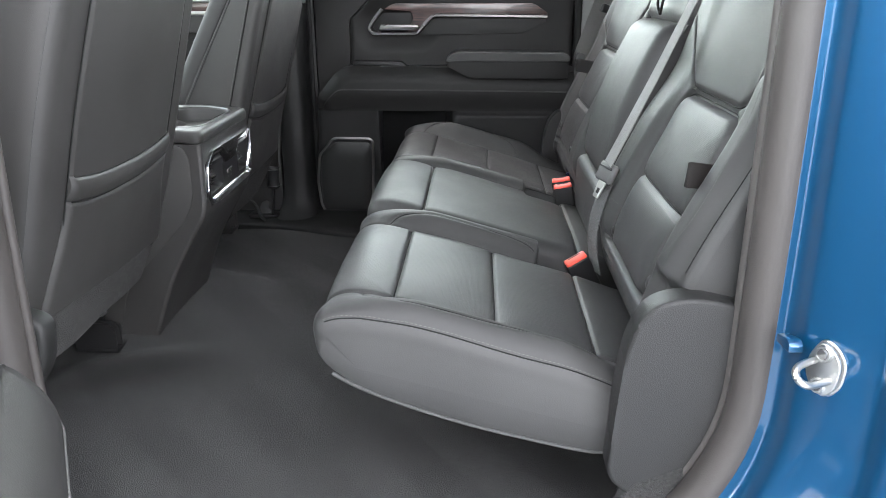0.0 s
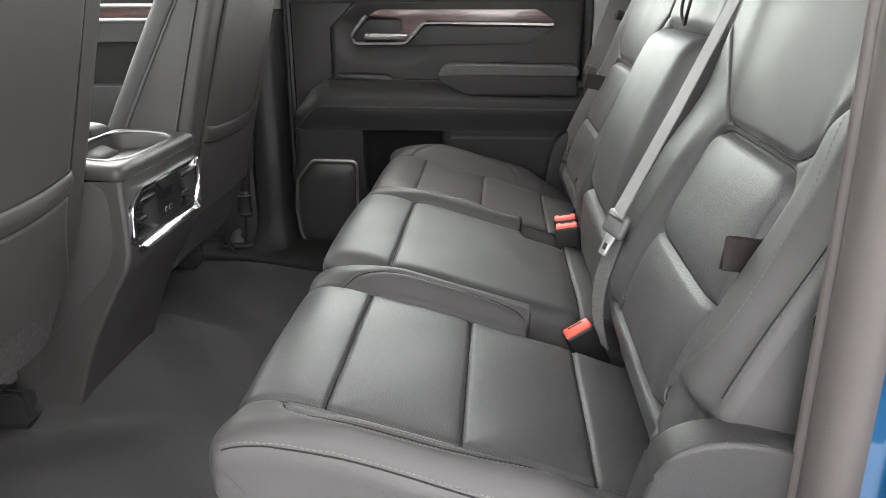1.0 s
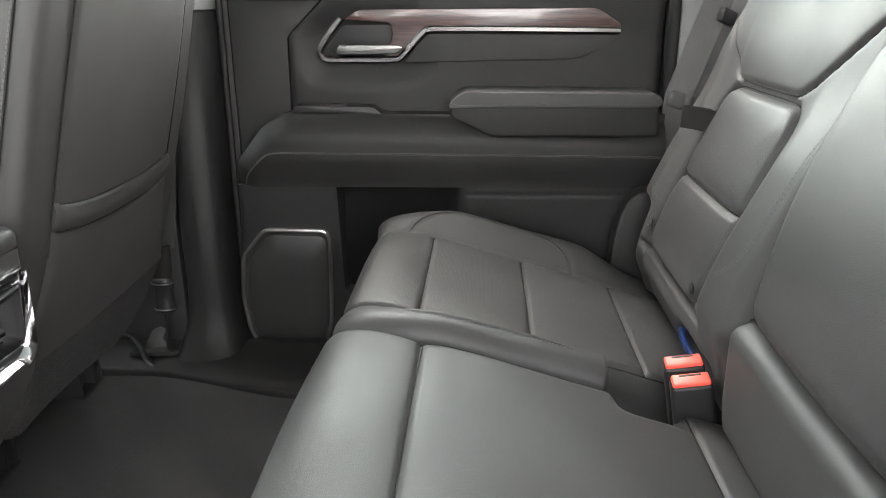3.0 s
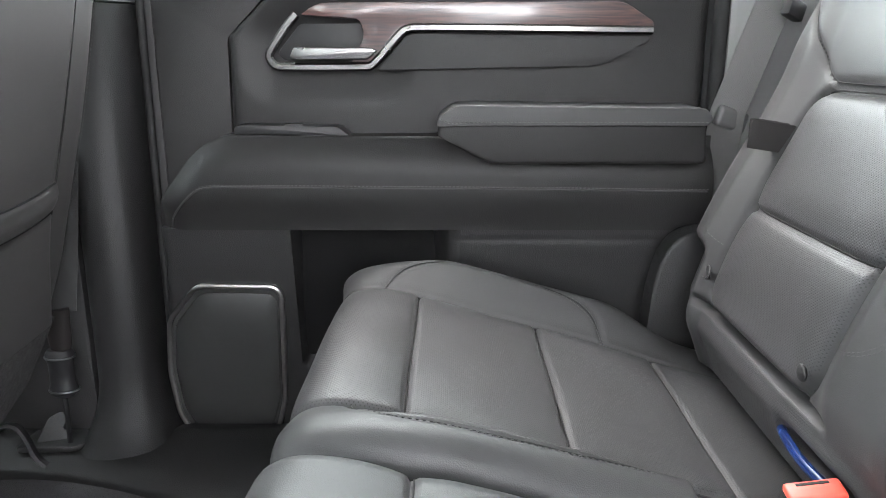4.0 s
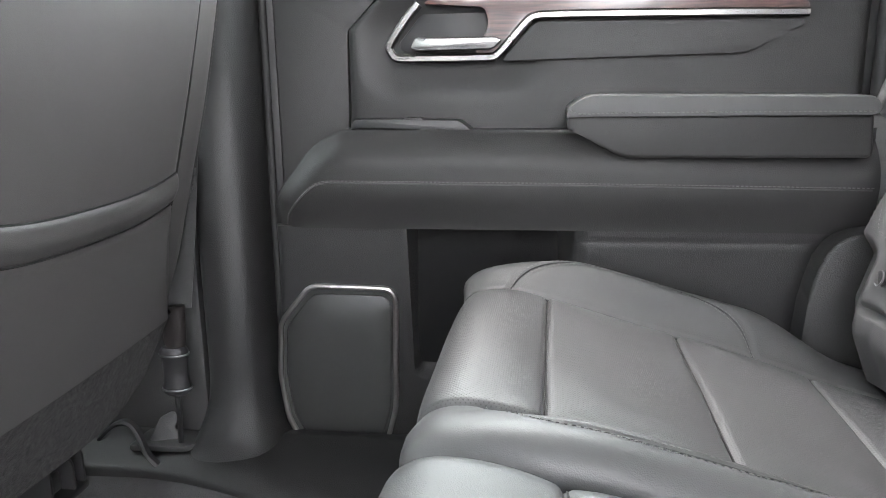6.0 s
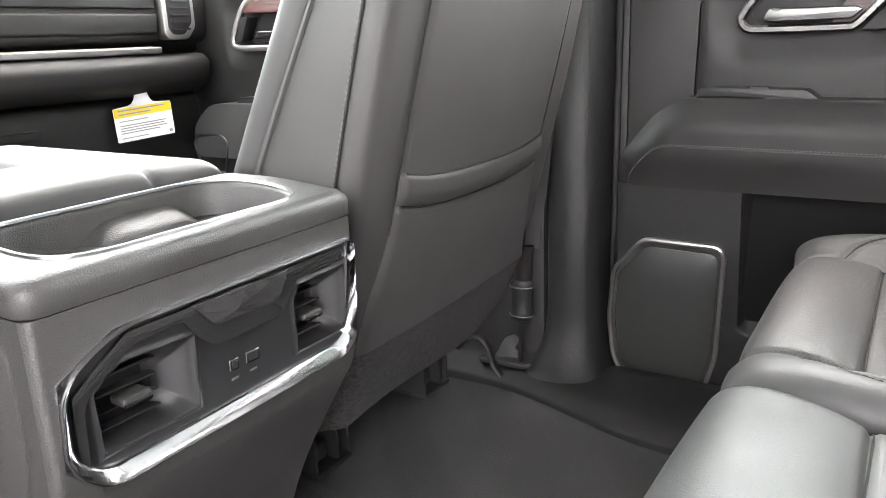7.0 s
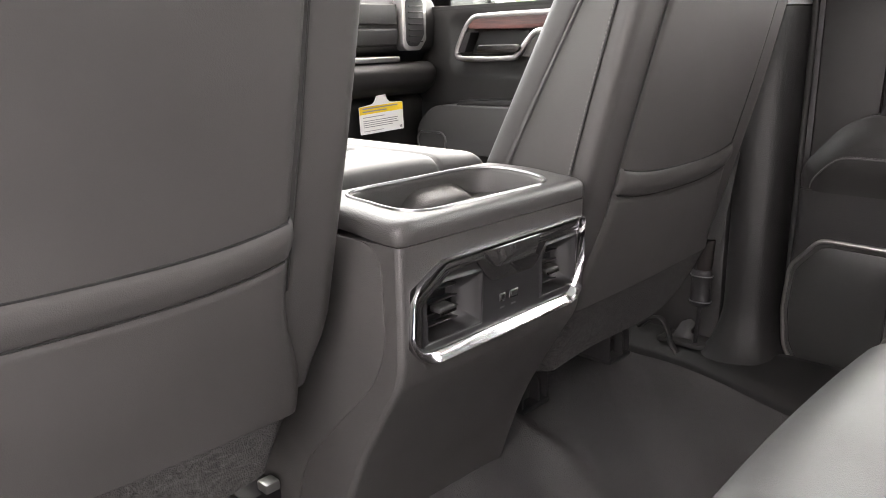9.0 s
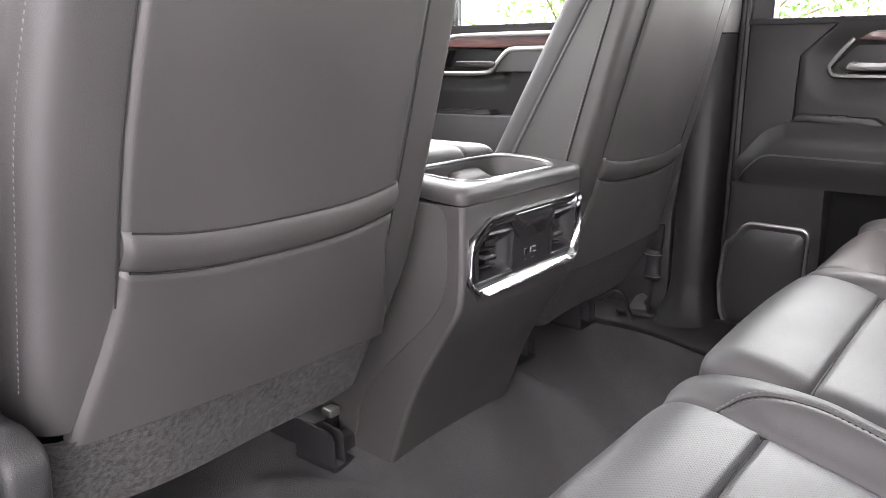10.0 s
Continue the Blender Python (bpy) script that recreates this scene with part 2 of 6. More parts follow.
def car_paint(name, color):
    m, n, l, b = nodes_of(name)
    tc = n.new("ShaderNodeTexCoord")
    fl = n.new("ShaderNodeTexVoronoi")
    fl.inputs["Scale"].default_value = 2500
    l.new(tc.outputs["Object"], fl.inputs["Vector"])
    mr = n.new("ShaderNodeMapRange")
    mr.inputs["To Min"].default_value, mr.inputs["To Max"].default_value = 0.85, 1.15
    l.new(fl.outputs["Distance"], mr.inputs["Value"])
    sc = n.new("ShaderNodeVectorMath")
    sc.operation = 'SCALE'
    sc.inputs[0].default_value = color
    l.new(mr.outputs[0], sc.inputs["Scale"])
    l.new(sc.outputs[0], b.inputs["Base Color"])
    b.inputs["Metallic"].default_value = 0.55
    b.inputs["Roughness"].default_value = 0.35
    b.inputs["Coat Weight"].default_value = 1.0
    b.inputs["Coat Roughness"].default_value = 0.03
    return m


BLUE = car_paint("metallic blue paint", (0.0015, 0.055, 0.135))


# ---- mesh helpers ----
def mesh_ob(name, verts, faces, mats, parent=None, label="", smooth=40, slots=None, uv=None):
    me = bpy.data.meshes.new(name)
    me.from_pydata([tuple(float(c) for c in v) for v in verts], [], [tuple(int(i) for i in f) for f in faces])
    for m in (mats if isinstance(mats, (list, tuple)) else [mats]):
        me.materials.append(m)
    if slots is not None:
        me.polygons.foreach_set("material_index", list(map(int, slots)))
    if uv is not None:
        lay = me.uv_layers.new(name="UVMap")
        idx = np.empty(len(me.loops), dtype=int)
        me.loops.foreach_get("vertex_index", idx)
        lay.data.foreach_set("uv", np.asarray(uv, float)[idx].ravel())
    me.polygons.foreach_set("use_smooth", [True] * len(me.polygons))
    if smooth < 180:
        me.set_sharp_from_angle(angle=radians(smooth))
    me.update()
    ob = new(name, me)
    if parent is not None:
        ob.parent = parent
    if label:
        tagged(ob, label)
    return ob


def part(name, bm, material, parent=None, label="", smooth=40):
    bmesh.ops.recalc_face_normals(bm, faces=bm.faces)
    me = bpy.data.meshes.new(name)
    bm.to_mesh(me)
    bm.free()
    me.materials.append(material)
    me.polygons.foreach_set("use_smooth", [True] * len(me.polygons))
    me.set_sharp_from_angle(angle=radians(smooth))
    ob = new(name, me)
    if parent is not None:
        ob.parent = parent
    if label:
        tagged(ob, label)
    return ob


def thing(name, label, category, group="", kind="", at=(0, 0, 0)):
    ob = new(name)
    ob.empty_display_size = 0.05
    return tagged(ob, label, category, group, kind)


def to3(a, b, t, axis):
    return {"x": (t, a, b), "y": (a, t, b), "z": (a, b, t)}[axis]


def fillet(pts, r, n=5):
    """Round the corners of a closed outline. r: one radius, or one for each corner."""
    out, k = [], len(pts)
    for i in range(k):
        p0, p, p1 = (Vector(pts[j % k]).to_2d() for j in (i - 1, i, i + 1))
        rad = r[i] if isinstance(r, (list, tuple)) else r
        a, b = (p0 - p), (p1 - p)
        d = min(rad, a.length * 0.49, b.length * 0.49)
        if d < 1e-5:
            out.append(tuple(p))
            continue
        a, b = p + a.normalized() * d, p + b.normalized() * d
        for s in range(n + 1):
            t = s / n
            out.append(tuple((1 - t) ** 2 * a + 2 * t * (1 - t) * p + t * t * b))
    return out


def prism(outline, lo, hi, axis, bevel=0.0, seg=2):
    """A solid with that outline, from lo to hi along the axis, its edges rounded."""
    bm = bmesh.new()
    vs = [bm.verts.new(to3(a, b, lo, axis)) for a, b in outline]
    f = bm.faces.new(vs)
    ext = bmesh.ops.extrude_face_region(bm, geom=[f])
    shift = Vector(to3(0, 0, hi - lo, axis))
    for v in ext["geom"]:
        if isinstance(v, bmesh.types.BMVert):
            v.co += shift
    if bevel:
        caps = [e for e in bm.edges if len(e.link_faces) == 2 and max(len(q.verts) for q in e.link_faces) > 4] if len(outline) > 4 else list(bm.edges)
        bmesh.ops.bevel(bm, geom=caps, offset=bevel, segments=seg, affect='EDGES', profile=0.5, clamp_overlap=True)
    return bm


def block(x0, x1, y0, y1, z0, z1, bevel=0.004, seg=2):
    return prism([(x0, y0), (x1, y0), (x1, y1), (x0, y1)], z0, z1, "z", bevel, seg)


def resample(pts, n, closed=False):
    p = np.asarray(pts, float)
    if closed:
        p = np.vstack([p, p[:1]])
    d = np.concatenate([[0], np.cumsum(np.linalg.norm(np.diff(p, axis=0), axis=1))])
    s = np.linspace(0, d[-1], n, endpoint=not closed)
    return np.stack([np.interp(s, d, p[:, k]) for k in range(p.shape[1])], 1)


def smooth_line(pts, n, rounds=3, closed=False):
    """A soft curve through a few points (corner cutting), with n even steps."""
    p = np.asarray(pts, float)
    for _ in range(rounds):
        q = np.roll(p, -1, 0) if closed else p[1:]
        a = p if closed else p[:-1]
        cut = np.empty((2 * len(a), p.shape[1]))
        cut[0::2], cut[1::2] = 0.75 * a + 0.25 * q, 0.25 * a + 0.75 * q
        p = cut if closed else np.vstack([p[:1], cut, p[-1:]])
    return resample(p, n, closed)


def sweep(path, section, normal, closed=False, caps=True):
    """Vertices and faces of a section (across, up) carried along a path; up is the given normal (one, or one for each point)."""
    p = np.asarray(path, float)
    n, k = len(p), len(section)
    if closed:
        t = np.roll(p, -1, 0) - np.roll(p, 1, 0)
    else:
        t = np.gradient(p, axis=0)
    t /= np.linalg.norm(t, axis=1)[:, None] + 1e-12
    nn = np.asarray(normal, float)
    nn = np.tile(nn, (n, 1)) if nn.ndim == 1 else nn
    b = np.cross(t, nn)
    b /= np.linalg.norm(b, axis=1)[:, None] + 1e-12
    u = np.cross(b, t)
    verts, faces = [], []
    for i in range(n):
        for a, c in section:
            verts.append(p[i] + a * b[i] + c * u[i])
    for i in range(n if closed else n - 1):
        j = (i + 1) % n
        for q in range(k):
            r = (q + 1) % k
            faces.append((i * k + q, i * k + r, j * k + r, j * k + q))
    if caps and not closed:
        faces.append(tuple(range(k))[::-1])
        faces.append(tuple((n - 1) * k + q for q in range(k)))
    return verts, faces


def swept(name, path, section, normal, mat, parent=None, label="", closed=False, smooth=40):
    v, f = sweep(path, section, normal, closed)
    bm = bmesh.new()
    vs = [bm.verts.new(tuple(q)) for q in v]
    for q in f:
        bm.faces.new([vs[i] for i in q])
    return part(name, bm, mat, parent, label, smooth)


def ring(r, n=8, sx=1.0):
    return [(sx * r * math.cos(2 * math.pi * i / n), r * math.sin(2 * math.pi * i / n)) for i in range(n)]


def strip_section(w, h):
    """A flat strap's section, w wide and h thick, with eased edges."""
    e = h * 0.45
    return [(-w / 2, -h / 2 + e), (-w / 2 + e, -h / 2), (w / 2 - e, -h / 2), (w / 2, -h / 2 + e), (w / 2, h / 2 - e), (w / 2 - e, h / 2), (-w / 2 + e, h / 2), (-w / 2, h / 2 - e)]


def ribbon(name, path, width, thick, normal, mat, parent=None, label=""):
    """A strap along a path, its flat side facing the normal, with lengthwise coordinates for its weave."""
    sec = strip_section(width, thick)
    v, f = sweep(path, sec, normal)
    p = np.asarray(path, float)
    d = np.concatenate([[0], np.cumsum(np.linalg.norm(np.diff(p, axis=0), axis=1))])
    uv = [(d[i // len(sec)], sec[i % len(sec)][0]) for i in range(len(v))]
    return mesh_ob(name, v, f, mat, parent, label, 40, uv=uv)


def stitches(name, path, normals, mat, parent, step=0.0055, length=0.0038, r=0.0007):
    """A row of short raised threads along a path on a surface."""
    p = np.asarray(path, float)
    total = np.linalg.norm(np.diff(p, axis=0), axis=1).sum()
    n = max(int(total / step), 2)
    q = resample(p, n)
    nn = np.asarray(normals, float)
    nn = np.tile(nn, (len(p), 1)) if nn.ndim == 1 else nn
    nn = resample(nn, len(p))
    idx = np.linspace(0, len(p) - 1, n)
    nq = np.stack([np.interp(idx, np.arange(len(p)), nn[:, k]) for k in range(3)], 1)
    t = np.gradient(q, axis=0)
    t /= np.linalg.norm(t, axis=1)[:, None] + 1e-12
    nq /= np.linalg.norm(nq, axis=1)[:, None] + 1e-12
    b = np.cross(t, nq)
    verts, faces = [], []
    for i in range(n):
        o = len(verts)
        for sa, h in ((-0.5, 0.0), (-0.25, 1.0), (0.25, 1.0), (0.5, 0.0)):
            c = q[i] + t[i] * sa * length
            verts += [c - b[i] * r, c + b[i] * r, c + nq[i] * (r * 0.9 * h + 0.0001)]
        for s in range(3):
            a, e = o + 3 * s, o + 3 * s + 3
            faces += [(a, a + 2, e + 2, e), (a + 2, a + 1, e + 1, e + 2)]
    return mesh_ob(name, verts, faces, mat, parent, "", 180)


def bump1(x, c, w):
    return np.exp(-((x - c) / w) ** 2)


def ease(x, a, b):
    t = np.clip((x - a) / (b - a), 0, 1)
    return t * t * (3 - 2 * t)


def box_sd(x, y, x0, x1, y0, y1, r):
    """Signed distance to a rounded rectangle: negative inside."""
    cx, cy, hx, hy = (x0 + x1) / 2, (y0 + y1) / 2, (x1 - x0) / 2 - r, (y1 - y0) / 2 - r
    dx, dy = np.abs(x - cx) - hx, np.abs(y - cy) - hy
    return np.hypot(np.maximum(dx, 0), np.maximum(dy, 0)) + np.minimum(np.maximum(dx, dy), 0) - r


def lattice(P, closed_u=False):
    nu, nv = P.shape[:2]
    f = []
    for i in range(nu if closed_u else nu - 1):
        j = (i + 1) % nu
        for k in range(nv - 1):
            f.append((i * nv + k, i * nv + k + 1, j * nv + k + 1, j * nv + k))
    return f


def lattice_ob(name, P, mats, parent=None, label="", mask=None, flip=False, uv=None, smooth=60, closed_u=False):
    nu, nv = P.shape[:2]
    faces = lattice(P, closed_u)
    if flip:
        faces = [q[::-1] for q in faces]
    slots = None
    if mask is not None:
        mk = np.asarray(mask).ravel()
        slots = [int(mk[q[0]] and mk[q[2]]) for q in faces]
    return mesh_ob(name, P.reshape(-1, 3), faces, mats, parent, label, smooth, slots, None if uv is None else uv.reshape(-1, 2))


def slab_ob(name, P, back, mats, parent=None, label="", mask=None, uv=None, smooth=50):
    """A padded sheet: front lattice P, back lattice, and the rim between them."""
    nu, nv = P.shape[:2]
    n = nu * nv
    f = lattice(P)
    fb = [tuple(n + i for i in q[::-1]) for q in f]
    rim = []
    edge = [(i, 0) for i in range(nu)] + [(nu - 1, k) for k in range(1, nv)] + [(i, nv - 1) for i in range(nu - 2, -1, -1)] + [(0, k) for k in range(nv - 2, 0, -1)]
    ids = [i * nv + k for i, k in edge]
    for a, b in zip(ids, ids[1:] + ids[:1]):
        rim.append((b, a, n + a, n + b))
    slots = None
    if mask is not None:
        mk = np.asarray(mask).ravel()
        slots = [int(mk[q[0]] and mk[q[2]]) for q in f] + [0] * (len(fb) + len(rim))
    verts = np.vstack([P.reshape(-1, 3), back.reshape(-1, 3)])
    uvs = None if uv is None else np.vstack([uv.reshape(-1, 2)] * 2)
    ob = mesh_ob(name, verts, f + fb + rim, mats, parent, label, smooth, slots, uvs)
    bm = bmesh.new()
    bm.from_mesh(ob.data)
    bmesh.ops.recalc_face_normals(bm, faces=bm.faces)
    bm.to_mesh(ob.data)
    bm.free()
    return ob


# ---- ground and cab shell ----
def loft(name, loops, mat, parent=None, label="", cap0=True, cap1=True, smooth=50):
    """A skin through closed loops that all have the same number of points."""
    k = len(loops[0])
    bm = bmesh.new()
    rows = [[bm.verts.new(tuple(float(c) for c in p)) for p in lp] for lp in loops]
    for a, b in zip(rows, rows[1:]):
        for i in range(k):
            j = (i + 1) % k
            bm.faces.new((a[i], a[j], b[j], b[i]))
    if cap0:
        bm.faces.new(rows[0][::-1])
    if cap1:
        bm.faces.new(rows[-1])
    return part(name, bm, mat, parent, label, smooth)


def ground():
    g = part("ground", block(-60, 60, -60, 60, -0.78, -0.66, 0), ASPHALT)
    tagged(g, "pale grey concrete lot the truck is parked on", "ground", kind="structure")
    v = part("grass_verge", block(-60, 60, 7.5, 60, -0.66, -0.56, 0.02), GRASS)
    tagged(v, "mown green grass verge beside the lot", "grass", kind="structure")


def floor_height(x, y):
    hump = 0.055 * np.exp(-(y / 0.24) ** 4) * (1 - 0.75 * ease(x, -0.66, -0.30))
    shoulder = 0.03 * np.exp(-((np.abs(y) - 0.27 + 0.35 * (x + 0.65)) / 0.035) ** 2) * (1 - ease(x, -0.62, -0.36)) * ease(x, -0.80, -0.66)
    wave = 0.004 * np.sin(9 * x + 2.5 * np.sin(5 * y)) * np.cos(7 * y + 1.3)
    rise = 0.10 * ease(x, 0.26, 0.42)
    return 0.07 + hump + shoulder + wave + rise


def cab_floor():
    xs, ys = np.linspace(-1.6, 0.62, 150), np.linspace(-0.755, 0.755, 110)
    X, Y = np.meshgrid(xs, ys, indexing="ij")
    P = np.stack([X, Y, floor_height(X, Y)], 2)
    B = P.copy()
    B[:, :, 2] = -0.03
    ob = slab_ob("floor", P, B, CARPET)
    tagged(ob, "black moulded carpet floor with soft ridges", "carpet floor", kind="structure")


def sill_plate(side):
    s = side
    loops = []
    for x in np.linspace(-1.30, 0.33, 60):
        e = 0.714 - 0.080 * float(ease(x, -0.64, -0.28)) if s > 0 else 0.70
        lp = fillet([(e, 0.040), (e + 0.002, 0.082), (e + 0.03, 0.092), (0.775, 0.104), (0.80, 0.108), (0.84, 0.10), (0.88, 0.07), (0.88, -0.03), (e, -0.03)], [0, 0.006, 0.02, 0.02, 0.01, 0.02, 0.02, 0, 0], 4)
        loops.append([(x, s * a, b) for a, b in lp])
    ob = loft("door_sill_trim", loops, SILL)
    tagged(ob, "black plastic sill trim along the carpet edge", "sill trim", "sill trims", "structure")


def opening_path(n=120):
    """The rear door opening, seen from the side: down the rear edge, round the lower corner, along the sill and up the centre pillar."""
    pts = [(0.425, 1.28), (0.43, 0.70), (0.43, 0.36)]
    for a in np.linspace(0, 90, 14)[1:]:
        pts.append((-0.02 + 0.45 * math.cos(radians(a)), 0.36 - 0.36 * math.sin(radians(a))))
    pts += [(-0.33, 0.0), (-0.44, 0.015), (-0.482, 0.10), (-0.487, 0.40), (-0.458, 1.28)]
    return smooth_line(pts, n, 2)


def near_jamb():
    """Blue painted door frame on the open side, with its steps, and the rubber seal round it."""
    c = opening_path()
    path = np.stack([c[:, 0], np.zeros(len(c)), c[:, 1]], 1)
    t = np.gradient(c, axis=0)
    t /= np.linalg.norm(t, axis=1)[:, None]
    out = np.stack([-t[:, 1], t[:, 0]], 1)
    if out[0, 0] < 0:
        out = -out
    prof = [(0.0, -0.74), (0.003, -0.775), (0.010, -0.788), (0.024, -0.800), (0.026, -0.826), (0.028, -0.833), (0.073, -0.905), (0.074, -0.916),
            (0.076, -0.930), (0.084, -0.944), (0.090, -0.968), (0.102, -0.985), (0.12, -0.99), (0.16, -0.99)]
    prof = smooth_line(prof, 90, 3)
    P = np.zeros((len(c), len(prof), 3))
    for k, (o, y) in enumerate(prof):
        P[:, k, 0], P[:, k, 1], P[:, k, 2] = c[:, 0] + out[:, 0] * o, y, c[:, 1] + out[:, 1] * o
    B = P.copy()
    B[:, :, 1] += 0.012
    B[:, :, 0] += out[:, None, 0] * 0.03
    B[:, :, 2] += out[:, None, 1] * 0.03
    frame_ob = slab_ob("door_frame", P, B, BLUE, smooth=35)
    tagged(frame_ob, "glossy metallic blue painted door frame of the truck", "door frame", kind="structure")
    seal_path = np.stack([c[:, 0] - out[:, 0] * 0.004, np.full(len(c), -0.767), c[:, 1] - out[:, 1] * 0.002], 1)
    sec = [(-0.025, -0.022), (0.025, -0.022), (0.026, -0.006), (0.023, 0.003), (0.017, 0.010), (0.007, 0.014), (-0.005, 0.014), (-0.016, 0.011), (-0.023, 0.003), (-0.026, -0.006)]
    nrm = np.stack([-out[:, 0], np.full(len(c), -0.25), -out[:, 1]], 1)
    seal = swept("door_seal", seal_path, [(a * 1.0, b) for a, b in sec], nrm, RUBBER)
    tagged(seal, "dark rubber weatherstrip round the door opening", "door seal", kind="structure")
    lip = swept("seal_lip", np.stack([c[:, 0] - out[:, 0] * 0.014, np.full(len(c), -0.742), c[:, 1] - out[:, 1] * 0.014], 1), ring(0.0075, 10), nrm, RUBBER, seal)
    # outer skin panels behind and ahead of the opening
    w = part("wall_cab_side", prism([(0.585, -0.5), (0.95, -0.5), (0.95, 0.78), (0.58, 0.78)], -0.992, -0.96, "y", 0.006), BLUE)
    tagged(w, "metallic blue outer cab panel behind the door", "body panel", kind="structure")
    clip = part("trim_clip", prism(fillet([(-0.806, 0.436), (-0.806, 0.446), (-0.832, 0.452), (-0.842, 0.448), (-0.842, 0.438)], 0.003, 3), 0.436, 0.452, "x", 0.003), BLUE)
    tagged(clip, "small blue painted weld tab on the door frame", "weld tab")


def striker():
    """Built flat, its plate in the local y-z plane and its loop towards -x, then turned onto the jamb."""
    t = thing("door_striker", "zinc plated door striker with two screws and a wire loop", "door striker")
    base = [(-0.006, 0.032), (0.010, 0.026), (0.020, 0.012), (0.018, -0.014), (0.006, -0.032), (-0.010, -0.026), (-0.020, -0.010), (-0.017, 0.014)]
    part("plate", prism(fillet([(-a, b) for a, b in base], 0.009, 5), -0.0055, 0.0, "x", 0.0018, 3), STEEL, t)
    part("backing_plate", prism(fillet([(-1.12 * a, 1.06 * b) for a, b in base], 0.009, 5), 0.001, 0.006, "x", 0.0018, 3), STEEL, t)
    for y, z in ((0.0, 0.019), (0.002, -0.019)):
        for r, x in ((0.0095, -0.0070), (0.0062, -0.0088)):
            bm = bmesh.new()
            bmesh.ops.create_cone(bm, cap_ends=True, segments=20, radius1=r, radius2=r * 0.86, depth=0.003, matrix=Matrix.Translation((x, y, z)) @ Matrix.Rotation(radians(-90), 4, 'Y'))
            part("screw" if r > 0.008 else "screw_socket", bm, STEEL if r > 0.008 else SATIN_DARK, t)
    loop = smooth_line([(0.0, 0.009, 0.0085), (-0.028, 0.009, 0.0085), (-0.040, 0.007, 0.007), (-0.046, 0.001, 0.001), (-0.040, -0.006, -0.0065), (-0.028, -0.008, -0.0085), (0.0, -0.010, -0.0085)], 44, 3)
    swept("loop", loop, ring(0.0042, 10), (0, 0.6, 0.8), STEEL, t)
    t.matrix_basis = pose(0.470, -0.858, 0.429, 0, 0, 32)


